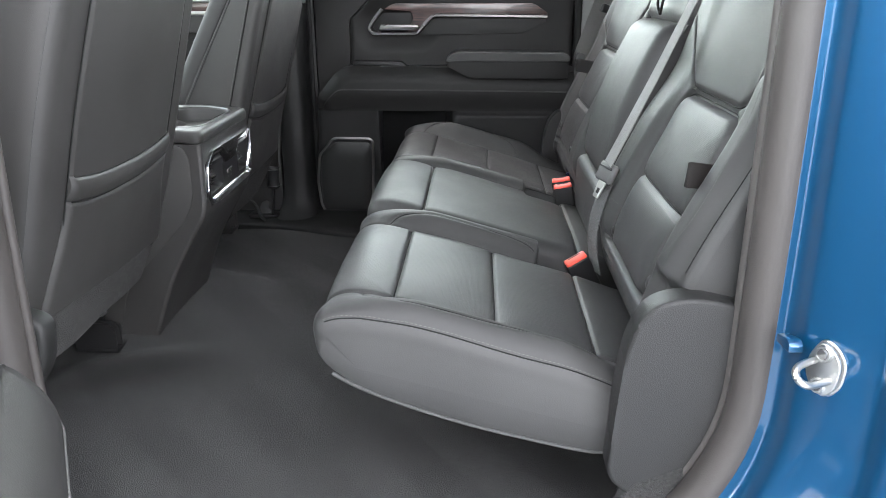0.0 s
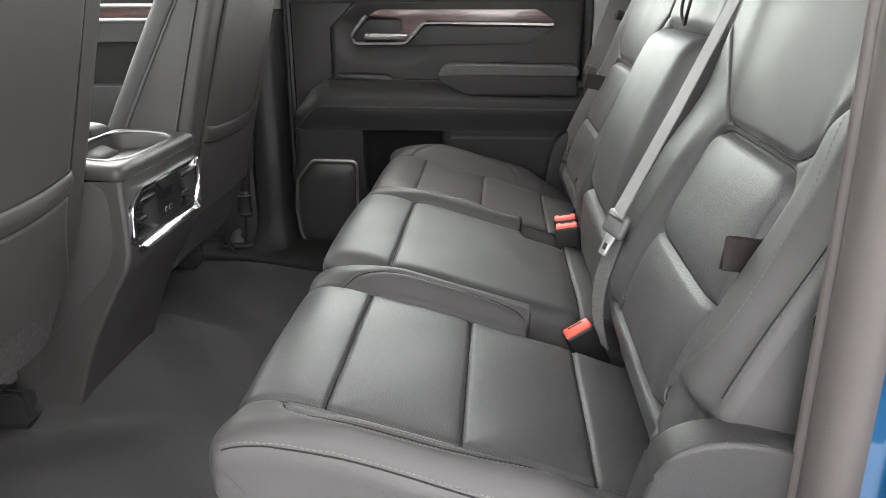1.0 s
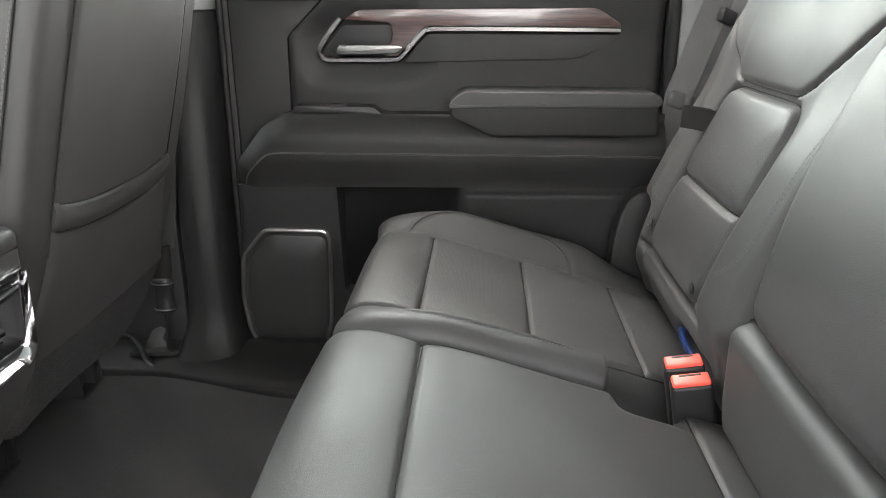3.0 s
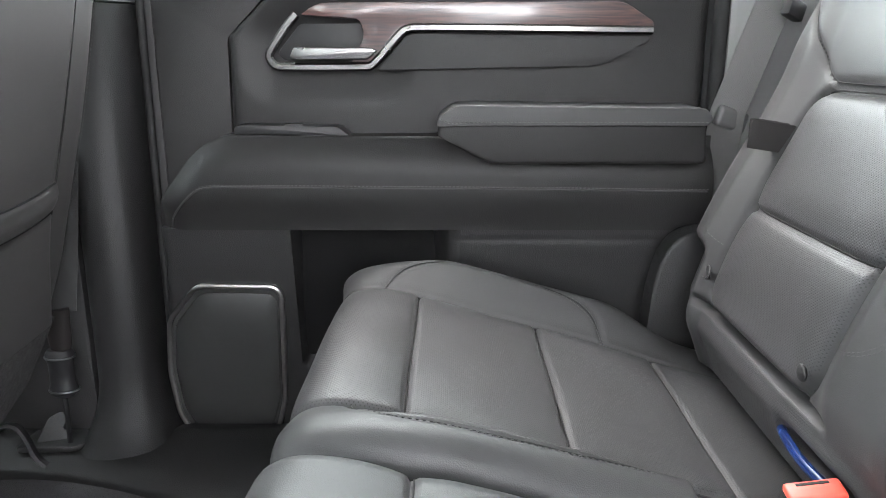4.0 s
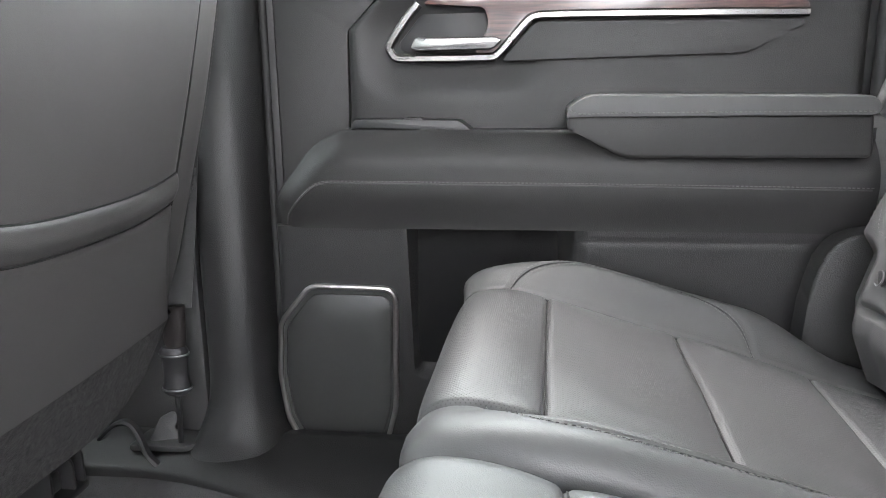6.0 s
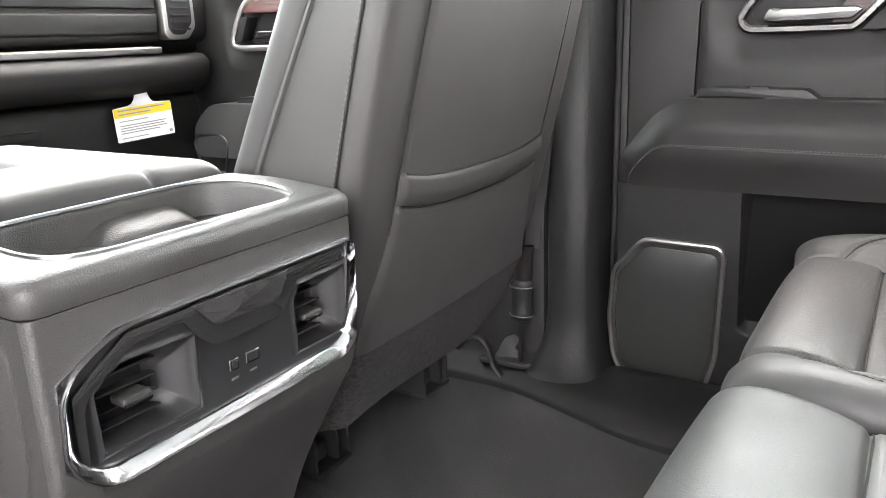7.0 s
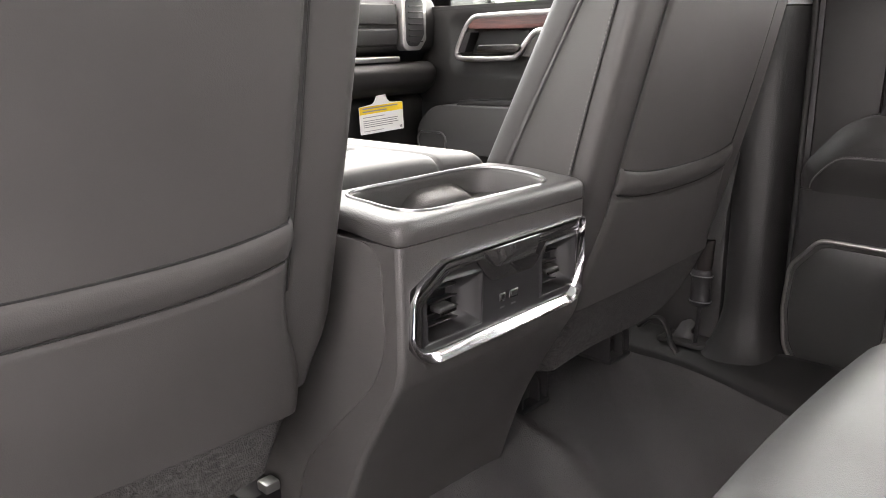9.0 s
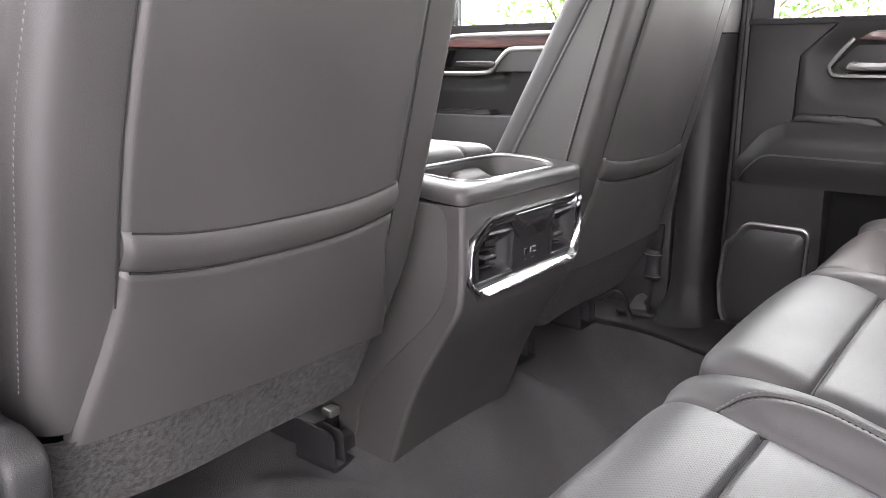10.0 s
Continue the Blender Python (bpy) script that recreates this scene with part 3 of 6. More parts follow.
def shell():
    """Roof, rear wall, windscreen surround and pillars that close the cab."""
    roof = part("ceiling", block(-1.00, 0.80, -0.74, 0.74, 1.30, 1.36, 0.02), HEADLINER)
    tagged(roof, "pale grey headliner", "headliner", kind="structure")
    rear = part("wall_rear", block(0.60, 0.66, -0.80, 0.80, -0.05, 0.80, 0.01), PLASTIC)
    tagged(rear, "dark cab rear wall behind the bench", "rear wall", kind="structure")
    fire = part("wall_front", block(-1.72, -1.66, -0.90, 0.90, -0.1, 0.74, 0.01), PLASTIC_DEEP)
    tagged(fire, "black bulkhead ahead of the dashboard", "bulkhead", kind="structure")
    for s in (1, -1):
        rail = part("roof_rail", block(-1.00, 0.80, min(s * 0.745, s * 0.86), max(s * 0.745, s * 0.86), 1.275, 1.36, 0.02), PLASTIC_GREY)
        tagged(rail, "grey roof side rail trim", "roof rail", "roof rails", "structure")
        a = swept("windscreen_pillar", [(-1.66, s * 0.86, 0.76), (-1.00, s * 0.80, 1.31)], [(-0.04, -0.03), (0.04, -0.03), (0.04, 0.03), (-0.04, 0.03)], (0, 0, 1), PLASTIC_GREY)
        tagged(a, "grey windscreen pillar trim", "pillar", "windscreen pillars", "structure")
        px = 0.405 if s > 0 else 0.47
        p = part("rear_pillar", prism(fillet([(px, 0.0), (px, 1.28), (0.80, 1.28), (0.66, 0.0)], 0.01, 2), min(s * 0.80, s * 0.855) if s > 0 else -0.74, max(s * 0.80, s * 0.855) if s > 0 else -0.712, "y", 0.008), PLASTIC_GREY)
        tagged(p, "light grey rear pillar trim behind the door", "pillar", "rear pillars", "structure")
    for x0, x1 in ((-0.60, -0.416), (0.392, 0.66)):
        w = part("wall_far_side", block(x0, x1, 0.858, 0.90, -0.05, 1.28, 0.004), PLASTIC_DEEP)
        tagged(w, "dark door frame edge behind the trim", "door frame", "far door frame", "structure")
    sl = swept("rear_door_seal", resample([(0.396, 0.815, 0.10), (0.397, 0.812, 0.50), (0.398, 0.81, 1.27)], 16), ring(0.011, 10), (0, 1, 0), RUBBER_DARK)
    tagged(sl, "black rubber seal at the rear edge of the closed door", "door seal", kind="structure")
    low = part("wall_far_lower", block(-1.55, 0.62, 0.86, 0.94, -0.12, 0.045, 0.004), PLASTIC_DEEP)
    tagged(low, "dark rocker below the closed doors", "rocker", kind="structure")
    hood = part("bonnet", block(-3.0, -1.64, -0.95, 0.95, 0.2, 0.66, 0.06, 4), BLUE)
    tagged(hood, "metallic blue bonnet ahead of the windscreen", "bonnet", kind="structure")
    for nm, co in (("windscreen_glass", [(-1.66, -0.84, 0.74), (-1.66, 0.84, 0.74), (-1.00, 0.78, 1.31), (-1.00, -0.78, 1.31)]),
                   ("rear_window_glass", [(0.64, -0.74, 0.80), (0.64, 0.74, 0.80), (0.79, 0.70, 1.30), (0.79, -0.70, 1.30)])):
        bm = bmesh.new()
        f = bm.faces.new([bm.verts.new(c) for c in co])
        nrm = Vector(f.normal) if f.normal.length else Vector((0, 0, 1))
        f.normal_update()
        ex = bmesh.ops.extrude_face_region(bm, geom=[f])
        for q in ex["geom"]:
            if isinstance(q, bmesh.types.BMVert):
                q.co += f.normal * 0.004
        g = part(nm, bm, GLASS_FRONT if nm == "windscreen_glass" else GLASS)
        g.visible_shadow = False
        tagged(g, "clear window glass", "window glass", kind="structure")


def centre_pillar(side):
    """Pillar trim between front and rear doors: a rounded dark column with a paler upper part."""
    s = side
    prof = [(-0.535, 0.86), (-0.535, 0.80), (-0.52, 0.782), (-0.49, 0.775), (-0.456, 0.785), (-0.442, 0.81), (-0.436, 0.86)]
    prof = [(a - (0.034 if s < 0 else 0.0), b) for a, b in fillet(prof, 0.012, 3)]
    for nm, z0, z1, mat in (("centre_pillar_lower", 0.06, 0.757, SILL), ("centre_pillar_upper", 0.760, 1.28, PLASTIC_GREY)):
        loops = []
        for z in z0 + (z1 - z0) * np.linspace(0, 1, 28) ** 1.6:
            f = max(0.0, 1 - (z - 0.085) / 0.13) ** 2.6
            loops.append([(a + f * 0.03 * (a + 0.49) / 0.05, s * (b - f * 0.060 * (b < 0.83)), z) for a, b in prof])
        ob = loft(nm, loops, mat)
        tagged(ob, "dark lower pillar trim between the doors" if mat is SILL else "pale grey upper pillar trim", "pillar trim", "centre pillars", "structure")
    dx = 0.034 if s < 0 else 0.0
    path = [(-0.428 - dx, s * 0.842, 0.02), (-0.428 - dx, s * 0.842, 0.4), (-0.425 - dx, s * 0.842, 1.27)]
    ob = swept("pillar_seal", resample(path, 20), ring(0.006, 10), (0, 1, 0), RUBBER_DARK)
    tagged(ob, "black rubber door seal beside the pillar", "door seal", "pillar seals", "structure")


ground()
cab_floor()
sill_plate(1)
sill_plate(-1)
near_jamb()
shell()
centre_pillar(1)
centre_pillar(-1)
striker()


# ---- rear bench ----
def top_lookup(P, up):
    """Find the surface point and normal nearest a place in plan, on the upper side of a lattice."""
    du, dv = np.gradient(P, axis=0), np.gradient(P, axis=1)
    N = np.cross(du, dv)
    N /= np.linalg.norm(N, axis=2)[:, :, None] + 1e-12
    upv = np.asarray(up, float)
    N[(N @ upv) < 0] *= -1
    ok = (N @ upv) > 0.15
    Q, NN = P[ok], N[ok]

    def find(a, b, ia, ib):
        d = (Q[:, ia] - a) ** 2 + (Q[:, ib] - b) ** 2
        k = np.argpartition(d, 4)[:4]
        w = 1 / (d[k] + 1e-9)
        w /= w.sum()
        return (Q[k] * w[:, None]).sum(0), (NN[k] * w[:, None]).sum(0)
    return find


def on_surface(find, pts, ia, ib, n=120, rounds=3, lift=0.0004):
    path = smooth_line(pts, n, rounds)
    pos, nor = zip(*(find(a, b, ia, ib) for a, b in path))
    nor = np.array(nor)
    nor /= np.linalg.norm(nor, axis=1)[:, None]
    pos = np.array(pos)
    k = np.ones(5) / 5
    for c in range(3):
        pos[2:-2, c] = np.convolve(pos[:, c], k, "valid")
    return pos + nor * lift, nor


def seam(find, pts, ia, ib, parent, n=110, rounds=2, r=0.0010):
    """A thin dark fold where two panels are sewn together."""
    pos, nor = on_surface(find, pts, ia, ib, n, rounds, 0.0)
    return swept("seam", pos, ring(r, 6), nor, SEAM, parent)


def contour(fn, centre, a0, a1, n=120, far=0.5):
    """Points where fn(y, z) passes zero, seen outward from a centre between two bearings."""
    out = []
    for a in np.linspace(radians(a0), radians(a1), n):
        lo, hi = 0.0, far
        for _ in range(30):
            m = (lo + hi) / 2
            if float(fn(np.float64(centre[0] + m * math.cos(a)), np.float64(centre[1] + m * math.sin(a)))) < 0:
                lo = m
            else:
                hi = m
        out.append((centre[0] + lo * math.cos(a), centre[1] + lo * math.sin(a)))
    return out


CUSHION = [(0.405, 0.270), (0.36, 0.284), (0.32, 0.296), (0.274, 0.311), (0.20, 0.334), (0.127, 0.355), (0.05, 0.377), (-0.018, 0.395), (-0.055, 0.405), (-0.09, 0.406),
           (-0.112, 0.394), (-0.119, 0.370), (-0.110, 0.345), (-0.085, 0.32), (-0.04, 0.293), (0.07, 0.253), (0.177, 0.226), (0.273, 0.205), (0.36, 0.195), (0.405, 0.19)]


def cushion_mesh(name, parent, y0, y1, r0, r1, disp, holes, label="", lift=0.0):
    c = smooth_line(CUSHION, 420, 2, closed=True)
    c[:, 1] += lift
    t = np.roll(c, -1, 0) - np.roll(c, 1, 0)
    n = np.stack([t[:, 1], -t[:, 0]], 1)
    n /= np.linalg.norm(n, axis=1)[:, None]
    mid = c.mean(0)
    if ((c - mid) * n).sum() < 0:
        n = -n
    ys = np.linspace(y0, y1, int((y1 - y0) / 0.0034))
    ys = np.concatenate([y0 + r0 * (1 - np.cos(np.linspace(0, math.pi / 2, 8)))[:-1], ys[(ys > y0 + r0) & (ys < y1 - r1)], y1 - r1 * (1 - np.cos(np.linspace(math.pi / 2, 0, 8)))])
    inset = np.zeros(len(ys))
    a = ys < y0 + r0
    inset[a] = r0 - np.sqrt(np.maximum(r0 ** 2 - (r0 - (ys[a] - y0)) ** 2, 0))
    b = ys > y1 - r1
    inset[b] = r1 - np.sqrt(np.maximum(r1 ** 2 - (r1 - (y1 - ys[b])) ** 2, 0))
    X, Y = np.meshgrid(c[:, 0], ys, indexing="ij")
    NZ = np.repeat(n[:, 1:], len(ys), 1)
    D = disp(X, Y, NZ) - inset[None, :] * (0.25 + 0.75 * ease(NZ, -0.6, 0.2))
    P = np.stack([X + n[:, :1] * D, Y, c[:, 1:] + n[:, 1:] * D], 2)
    core = P.mean(0)
    caps0, caps1 = [], []
    for q in (0.2, 0.5, 0.8, 1.0):
        for side, store in ((0, caps0), (-1, caps1)):
            e = P[:, side].copy()
            sk = np.stack([np.clip(e[:, 0], -0.055, 0.33), e[:, 1], 0.335 + lift - 0.26 * (np.clip(e[:, 0], -0.055, 0.33) + 0.05)], 1)
            m = e * (1 - q) + sk * q
            m[:, 1] += (0.006 * math.sin(q * math.pi / 2)) * (-1 if side == 0 else 1)
            store.append(m)
    full = np.concatenate([np.stack(caps0[::-1], 1), P, np.stack(caps1, 1)], 1)
    s = np.concatenate([[0], np.cumsum(np.linalg.norm(np.diff(c, axis=0), axis=1))])
    uv = np.stack(np.broadcast_arrays(s[:, None], np.concatenate([np.full(4, ys[0]), ys, np.full(4, ys[-1])])[None, :]), 2)
    mask = np.zeros(full.shape[:2], bool)
    mask[:, 4:-4] = holes(X, Y, NZ)
    ob = lattice_ob(name, full, [LEATHER, PERF], parent, label, mask, uv=uv, closed_u=True, smooth=70)
    bm = bmesh.new()
    bm.from_mesh(ob.data)
    bmesh.ops.recalc_face_normals(bm, faces=bm.faces)
    bm.to_mesh(ob.data)
    bm.free()
    return ob, P


ARCS = {"outer": [(-0.062, 0.608), (-0.05, 0.64), (-0.01, 0.662), (0.08, 0.664), (0.16, 0.658), (0.205, 0.64), (0.215, 0.609)],
        "inner": [(-0.062, 0.284), (-0.045, 0.255), (0.0, 0.24), (0.10, 0.243), (0.18, 0.25), (0.208, 0.262), (0.213, 0.284)]}


def line_dist(X, Y, pts):
    """Distance in plan to a soft curve."""
    q = smooth_line(pts, 60, 3)
    d = np.full(X.shape, 9.0)
    for a, b in q:
        d = np.minimum(d, np.hypot(X - a, Y - b))
    return d


def outer_disp(X, Y, NZ):
    yp = np.abs(Y)
    top = ease(NZ, 0.1, 0.6)
    front = ease(NZ, -0.5, 0.0)
    ins = ease(yp, 0.283, 0.289) * (1 - ease(yp, 0.603, 0.609))
    d = -0.0048 * (bump1(yp, 0.286, 0.0032) + bump1(yp, 0.606, 0.0032)) * front
    near = np.full_like(X, 9.0)
    for xs in (-0.018, 0.127, 0.274):
        d -= 0.0045 * bump1(X, xs, 0.0026) * ins * top
        near = np.minimum(near, np.abs(X - xs))
    near = np.minimum(near, np.minimum(np.abs(yp - 0.286), np.abs(yp - 0.606)))
    d += 0.0042 * (1 - np.exp(-near / 0.022)) * ins * front
    run = (0.22 + 0.78 * ease(X, -0.105, 0.025)) * (1 - 0.7 * ease(X, 0.20, 0.33)) * ease(NZ, -0.1, 0.6)
    d += (0.030 + 0.010 * (Y > 0)) * ease(yp, 0.604, 0.662) * run * (1 - 0.6 * ease(yp, 0.66, 0.70))
    for arc in ARCS.values():
        d -= 0.0035 * bump1(line_dist(X, yp, arc), 0.0, 0.0042) * top
    d += 0.026 * ease(0.286 - yp, 0.0, 0.04) * run
    d -= 0.06 * ease(X, 0.205, 0.225) * ease(0.285 - yp, 0.0, 0.012) * top
    d += 0.0012 * np.sin(31 * X + 9 * yp) * np.sin(23 * yp + 4) * top
    return d


def seat_shell(parent, s):
    """Rounded plastic hinge cover at the outer foot of the backrest."""
    out = [(0.272, 0.20), (0.278, 0.30), (0.286, 0.395), (0.308, 0.447), (0.36, 0.461), (0.44, 0.444), (0.50, 0.41), (0.50, 0.13), (0.31, 0.17)]
    out = fillet([(a + (0.014 if s > 0 else 0.0), b) for a, b in out], [0.02, 0.05, 0.05, 0.05, 0.06, 0.05, 0.03, 0.01, 0.02], 6)
    y0, y1 = (0.700, 0.744) if s > 0 else (-0.744, -0.700)
    part("hinge_cover", prism(out, y0, y1, "y", 0.018, 6), PLASTIC, parent, "rounded black plastic hinge cover")


BACK_N = np.array([-0.958, 0.0, 0.287])


def back_x(z):
    low = np.maximum(0.390 - z, 0.0)
    return 0.340 + 0.30 * (z + low - 0.412) + 0.030 * ease(z, 0.43, 0.68) + 2.2 * low ** 2


def insert_sd(YP, Z):
    return box_sd(YP, Z, 0.315, 0.592, 0.388, 0.648, 0.035)


def head_sd(YP, Z):
    x0 = np.maximum(0.335 - 1.3 * (Z - 0.66), 0.20)
    x1 = np.minimum(0.578 + 1.0 * (Z - 0.657), 0.665)
    return box_sd(YP, Z, x0, x1, 0.656, 1.4, 0.022)


def back_disp(Z, YP):
    ins = insert_sd(YP, Z)
    d = -0.009 * bump1(ins, 0.0, 0.0048) + 0.009 * (1 - np.exp(np.minimum(ins, 0) / 0.02)) * (ins < 0)
    d -= 0.007 * bump1(Z, 0.512, 0.0042) * (ins < 0.0)
    d -= 0.004 * bump1(Z, 0.512, 0.02) * (ins < 0.0)
    d -= 0.016 * ease(YP, 0.660, 0.702)
    head = head_sd(YP, Z)
    d += -0.006 * bump1(head, 0.0, 0.0045) + 0.004 * (1 - np.exp(np.minimum(head, 0) / 0.025)) * (head < 0)
    rest = (ins > 0) & (head > 0)
    lift = 0.018 - 0.004 * ease(Z, 0.53, 0.68) - 0.012 * ease(Z, 0.68, 0.80)
    d += np.where(ins > 0, lift * ease(YP, 0.592, 0.635), 0)
    d += np.where(rest, 0.016 * ease(0.318 - YP, 0.0, 0.05) * ease(Z, 0.37, 0.42) * (1 - ease(Z, 0.58, 0.70)), 0)
    d += 0.008 * bump1(Z, 0.356, 0.022) * (Z < 0.388) * ease(YP, 0.20, 0.27) * (1 - ease(YP, 0.60, 0.66))
    d -= 0.022 * ease(0.462 - Z, 0.0, 0.024) * ease(YP, 0.612, 0.650)
    d -= 0.013 * bump1(Z, 0.387, 0.0045) * ease(YP, 0.27, 0.29) * (1 - ease(YP, 0.61, 0.63))
    d -= 0.022 * bump1(Z, 0.343, 0.011) * ease(YP, 0.215, 0.25) * (1 - ease(YP, 0.345, 0.37))
    return d, ins


def outer_back(parent, s):
    zs, yp = np.linspace(0.30, 0.99, 172), np.concatenate([np.linspace(0.172, 0.696, 132), 0.698 + 0.014 * np.sin(np.linspace(0, math.pi / 2, 8))])
    Z, Y = np.meshgrid(zs, yp, indexing="ij")
    D, ins = back_disp(Z, Y)
    for e, sign, r in ((0.172, 1, 0.03), (0.712, -1, 0.014)):
        d = np.clip(sign * (Y - e), 0, r)
        D -= r - np.sqrt(np.maximum(r * r - (r - d) ** 2, 0))
    D -= 0.05 * ease(Z, 0.95, 0.99)
    P = np.stack([back_x(Z) + BACK_N[0] * D, s * Y, Z + BACK_N[2] * D], 2)
    B = np.stack([back_x(Z) + 0.115 + 0 * Z, s * Y, Z], 2)
    uv = np.stack([Z * 1.04, Y], 2)
    ob = slab_ob("backrest", P, B, [LEATHER, PERF], parent, "black leather backrest with a perforated insert", (ins < -0.004) | ((Z < 0.384) & (Y > 0.29) & (Y < 0.612)), uv)
    find = top_lookup(P, BACK_N)
    seam(find, [(s * a, b) for a, b in contour(insert_sd, (0.4535, 0.52), 0, 360, 160)], 1, 2, ob, 200, 1)
    seam(find, [(s * 0.318, 0.512), (s * 0.589, 0.512)], 1, 2, ob, 70, 1)
    seam(find, [(s * a, b) for a, b in contour(head_sd, (0.465, 0.82), 165, 375, 120)], 1, 2, ob, 160, 1)
    pos, nor = on_surface(find, [(s * 0.622, 0.80), (s * 0.652, 0.68), (s * 0.668, 0.58), (s * 0.668, 0.52), (s * 0.64, 0.475), (s * 0.605, 0.462)], 1, 2, 160)
    stitches("stitching", pos, nor, THREAD_L, ob, 0.006, 0.0038, 0.0006)
    edge = [(s * 0.700, 0.80), (s * 0.702, 0.68), (s * 0.703, 0.58), (s * 0.703, 0.475)]
    pos, nor = on_surface(find, edge, 1, 2, 160)
    stitches("edge_stitching", pos, nor, THREAD, ob, 0.007, 0.005, 0.0012)
    seam(find, [(a - s * 0.003, b) for a, b in edge], 1, 2, ob, 120)
    inner = [(s * 0.195, 0.74), (s * 0.205, 0.69), (s * 0.205, 0.58), (s * 0.208, 0.50), (s * 0.245, 0.462), (s * 0.29, 0.45)]
    for off in (0.0, 0.007):
        pos, nor = on_surface(find, [(a + s * off, b) for a, b in inner], 1, 2, 160)
        stitches("stitching", pos, nor, THREAD_L, ob, 0.006, 0.0038, 0.0006)
    return ob, find


def strap_loop(parent, s):
    """Pull strap: a short flat loop that comes out of the backrest seam."""
    path = smooth_line([(0.45, s * 0.600, 0.586), (0.415, s * 0.608, 0.592), (0.39, s * 0.612, 0.596), (0.3795, s * 0.611, 0.596), (0.382, s * 0.605, 0.596), (0.415, s * 0.601, 0.591), (0.45, s * 0.595, 0.585)], 48, 3)
    path[:, 2] -= 0.018 if s < 0 else 0.0
    path[:, 0] -= 0.007
    ribbon("pull_strap", path, 0.034, 0.0018, (0, s, 0), STRAP, parent, "short dark brown webbing pull strap")


def outer_seat(s):
    lab = "black leather outer rear seat with perforated insert and pull strap"
    t = thing("rear_car_seat", lab, "rear seat", "rear bench seats")
    y0, y1, r0, r1 = (0.203, 0.700, 0.030, 0.024) if s > 0 else (-0.700, -0.203, 0.024, 0.030)
    cush, P = cushion_mesh("cushion", t, y0, y1, r0, r1, outer_disp,
                           lambda X, Y, NZ: (np.abs(Y) > 0.287) & (np.abs(Y) < 0.605) & (NZ > -0.2), "padded black leather seat cushion")
    find = top_lookup(P[:190], (0, 0, 1))
    for yy in (0.286, 0.606):
        seam(find, [(-0.108, s * yy), (0.10, s * yy), (0.325, s * yy)], 0, 1, cush, 140)
    for xx in (-0.018, 0.127, 0.274):
        seam(find, [(xx, s * 0.289), (xx, s * 0.603)], 0, 1, cush, 80)
    for nm, arc in ARCS.items():
        seam(find, [(a, s * b) for a, b in arc], 0, 1, cush, 130, 3)
        for off in (-0.0042, 0.0042):
            pos, nor = on_surface(find, [(a, s * (b + off)) for a, b in arc], 0, 1, 150)
            stitches("stitching", pos, nor, THREAD_L, cush, 0.0055, 0.0038, 0.0006)
    edge = [(-0.100, s * 0.689), (0.05, s * 0.690), (0.20, s * 0.690), (0.30, s * 0.689)]
    seam(find, [(a, b + s * 0.003) for a, b in edge], 0, 1, cush, 150)
    pos, nor = on_surface(find, edge, 0, 1, 150)
    stitches("edge_stitching", pos, nor, THREAD_M, cush, 0.006, 0.004, 0.0006)
    # welt along the lower side edge
    c = smooth_line([(-0.092, 0.326), (-0.08, 0.318), (-0.04, 0.296), (0.07, 0.256), (0.177, 0.229), (0.273, 0.208), (0.29, 0.22), (0.30, 0.30)], 90, 2)
    swept("welt", np.stack([c[:, 0], np.full(len(c), s * 0.699), c[:, 1]], 1), ring(0.0028, 8), (0, 1, 0), THREAD, cush)
    back, bf = outer_back(t, s)
    strap_loop(t, s)
    seat_shell(t, s)
    p, n = bf(s * 0.335, 0.412, 1, 2)
    bm = bmesh.new()
    bmesh.ops.create_uvsphere(bm, u_segments=18, v_segments=10, radius=0.0085, matrix=Matrix.Translation(p) @ Matrix.Diagonal((0.45, 1, 1, 1)))
    part("button", bm, PLASTIC, t, "round black plastic button")
    p, n = bf(s * 0.607, 0.425, 1, 2)
    bm = bmesh.new()
    bmesh.ops.create_uvsphere(bm, u_segments=18, v_segments=10, radius=0.0095, matrix=Matrix.Translation(p) @ Matrix.Diagonal((0.22, 1, 1, 1)))
    bd = part("anchor_badge", bm, PLASTIC, t, "small round anchor badge with pale rim")
    a = np.linspace(0, 2 * math.pi, 25)[:-1]
    up = np.array([0.287, 0.0, 0.958])
    rim = np.array(p)[None, :] + BACK_N * 0.002 + 0.0085 * np.cos(a)[:, None] * np.array([0.0, 1.0, 0.0]) + 0.0085 * np.sin(a)[:, None] * up
    swept("badge_rim", rim, ring(0.0010, 6), BACK_N, GREY_HARD, bd, "pale rim", closed=True)
    return t


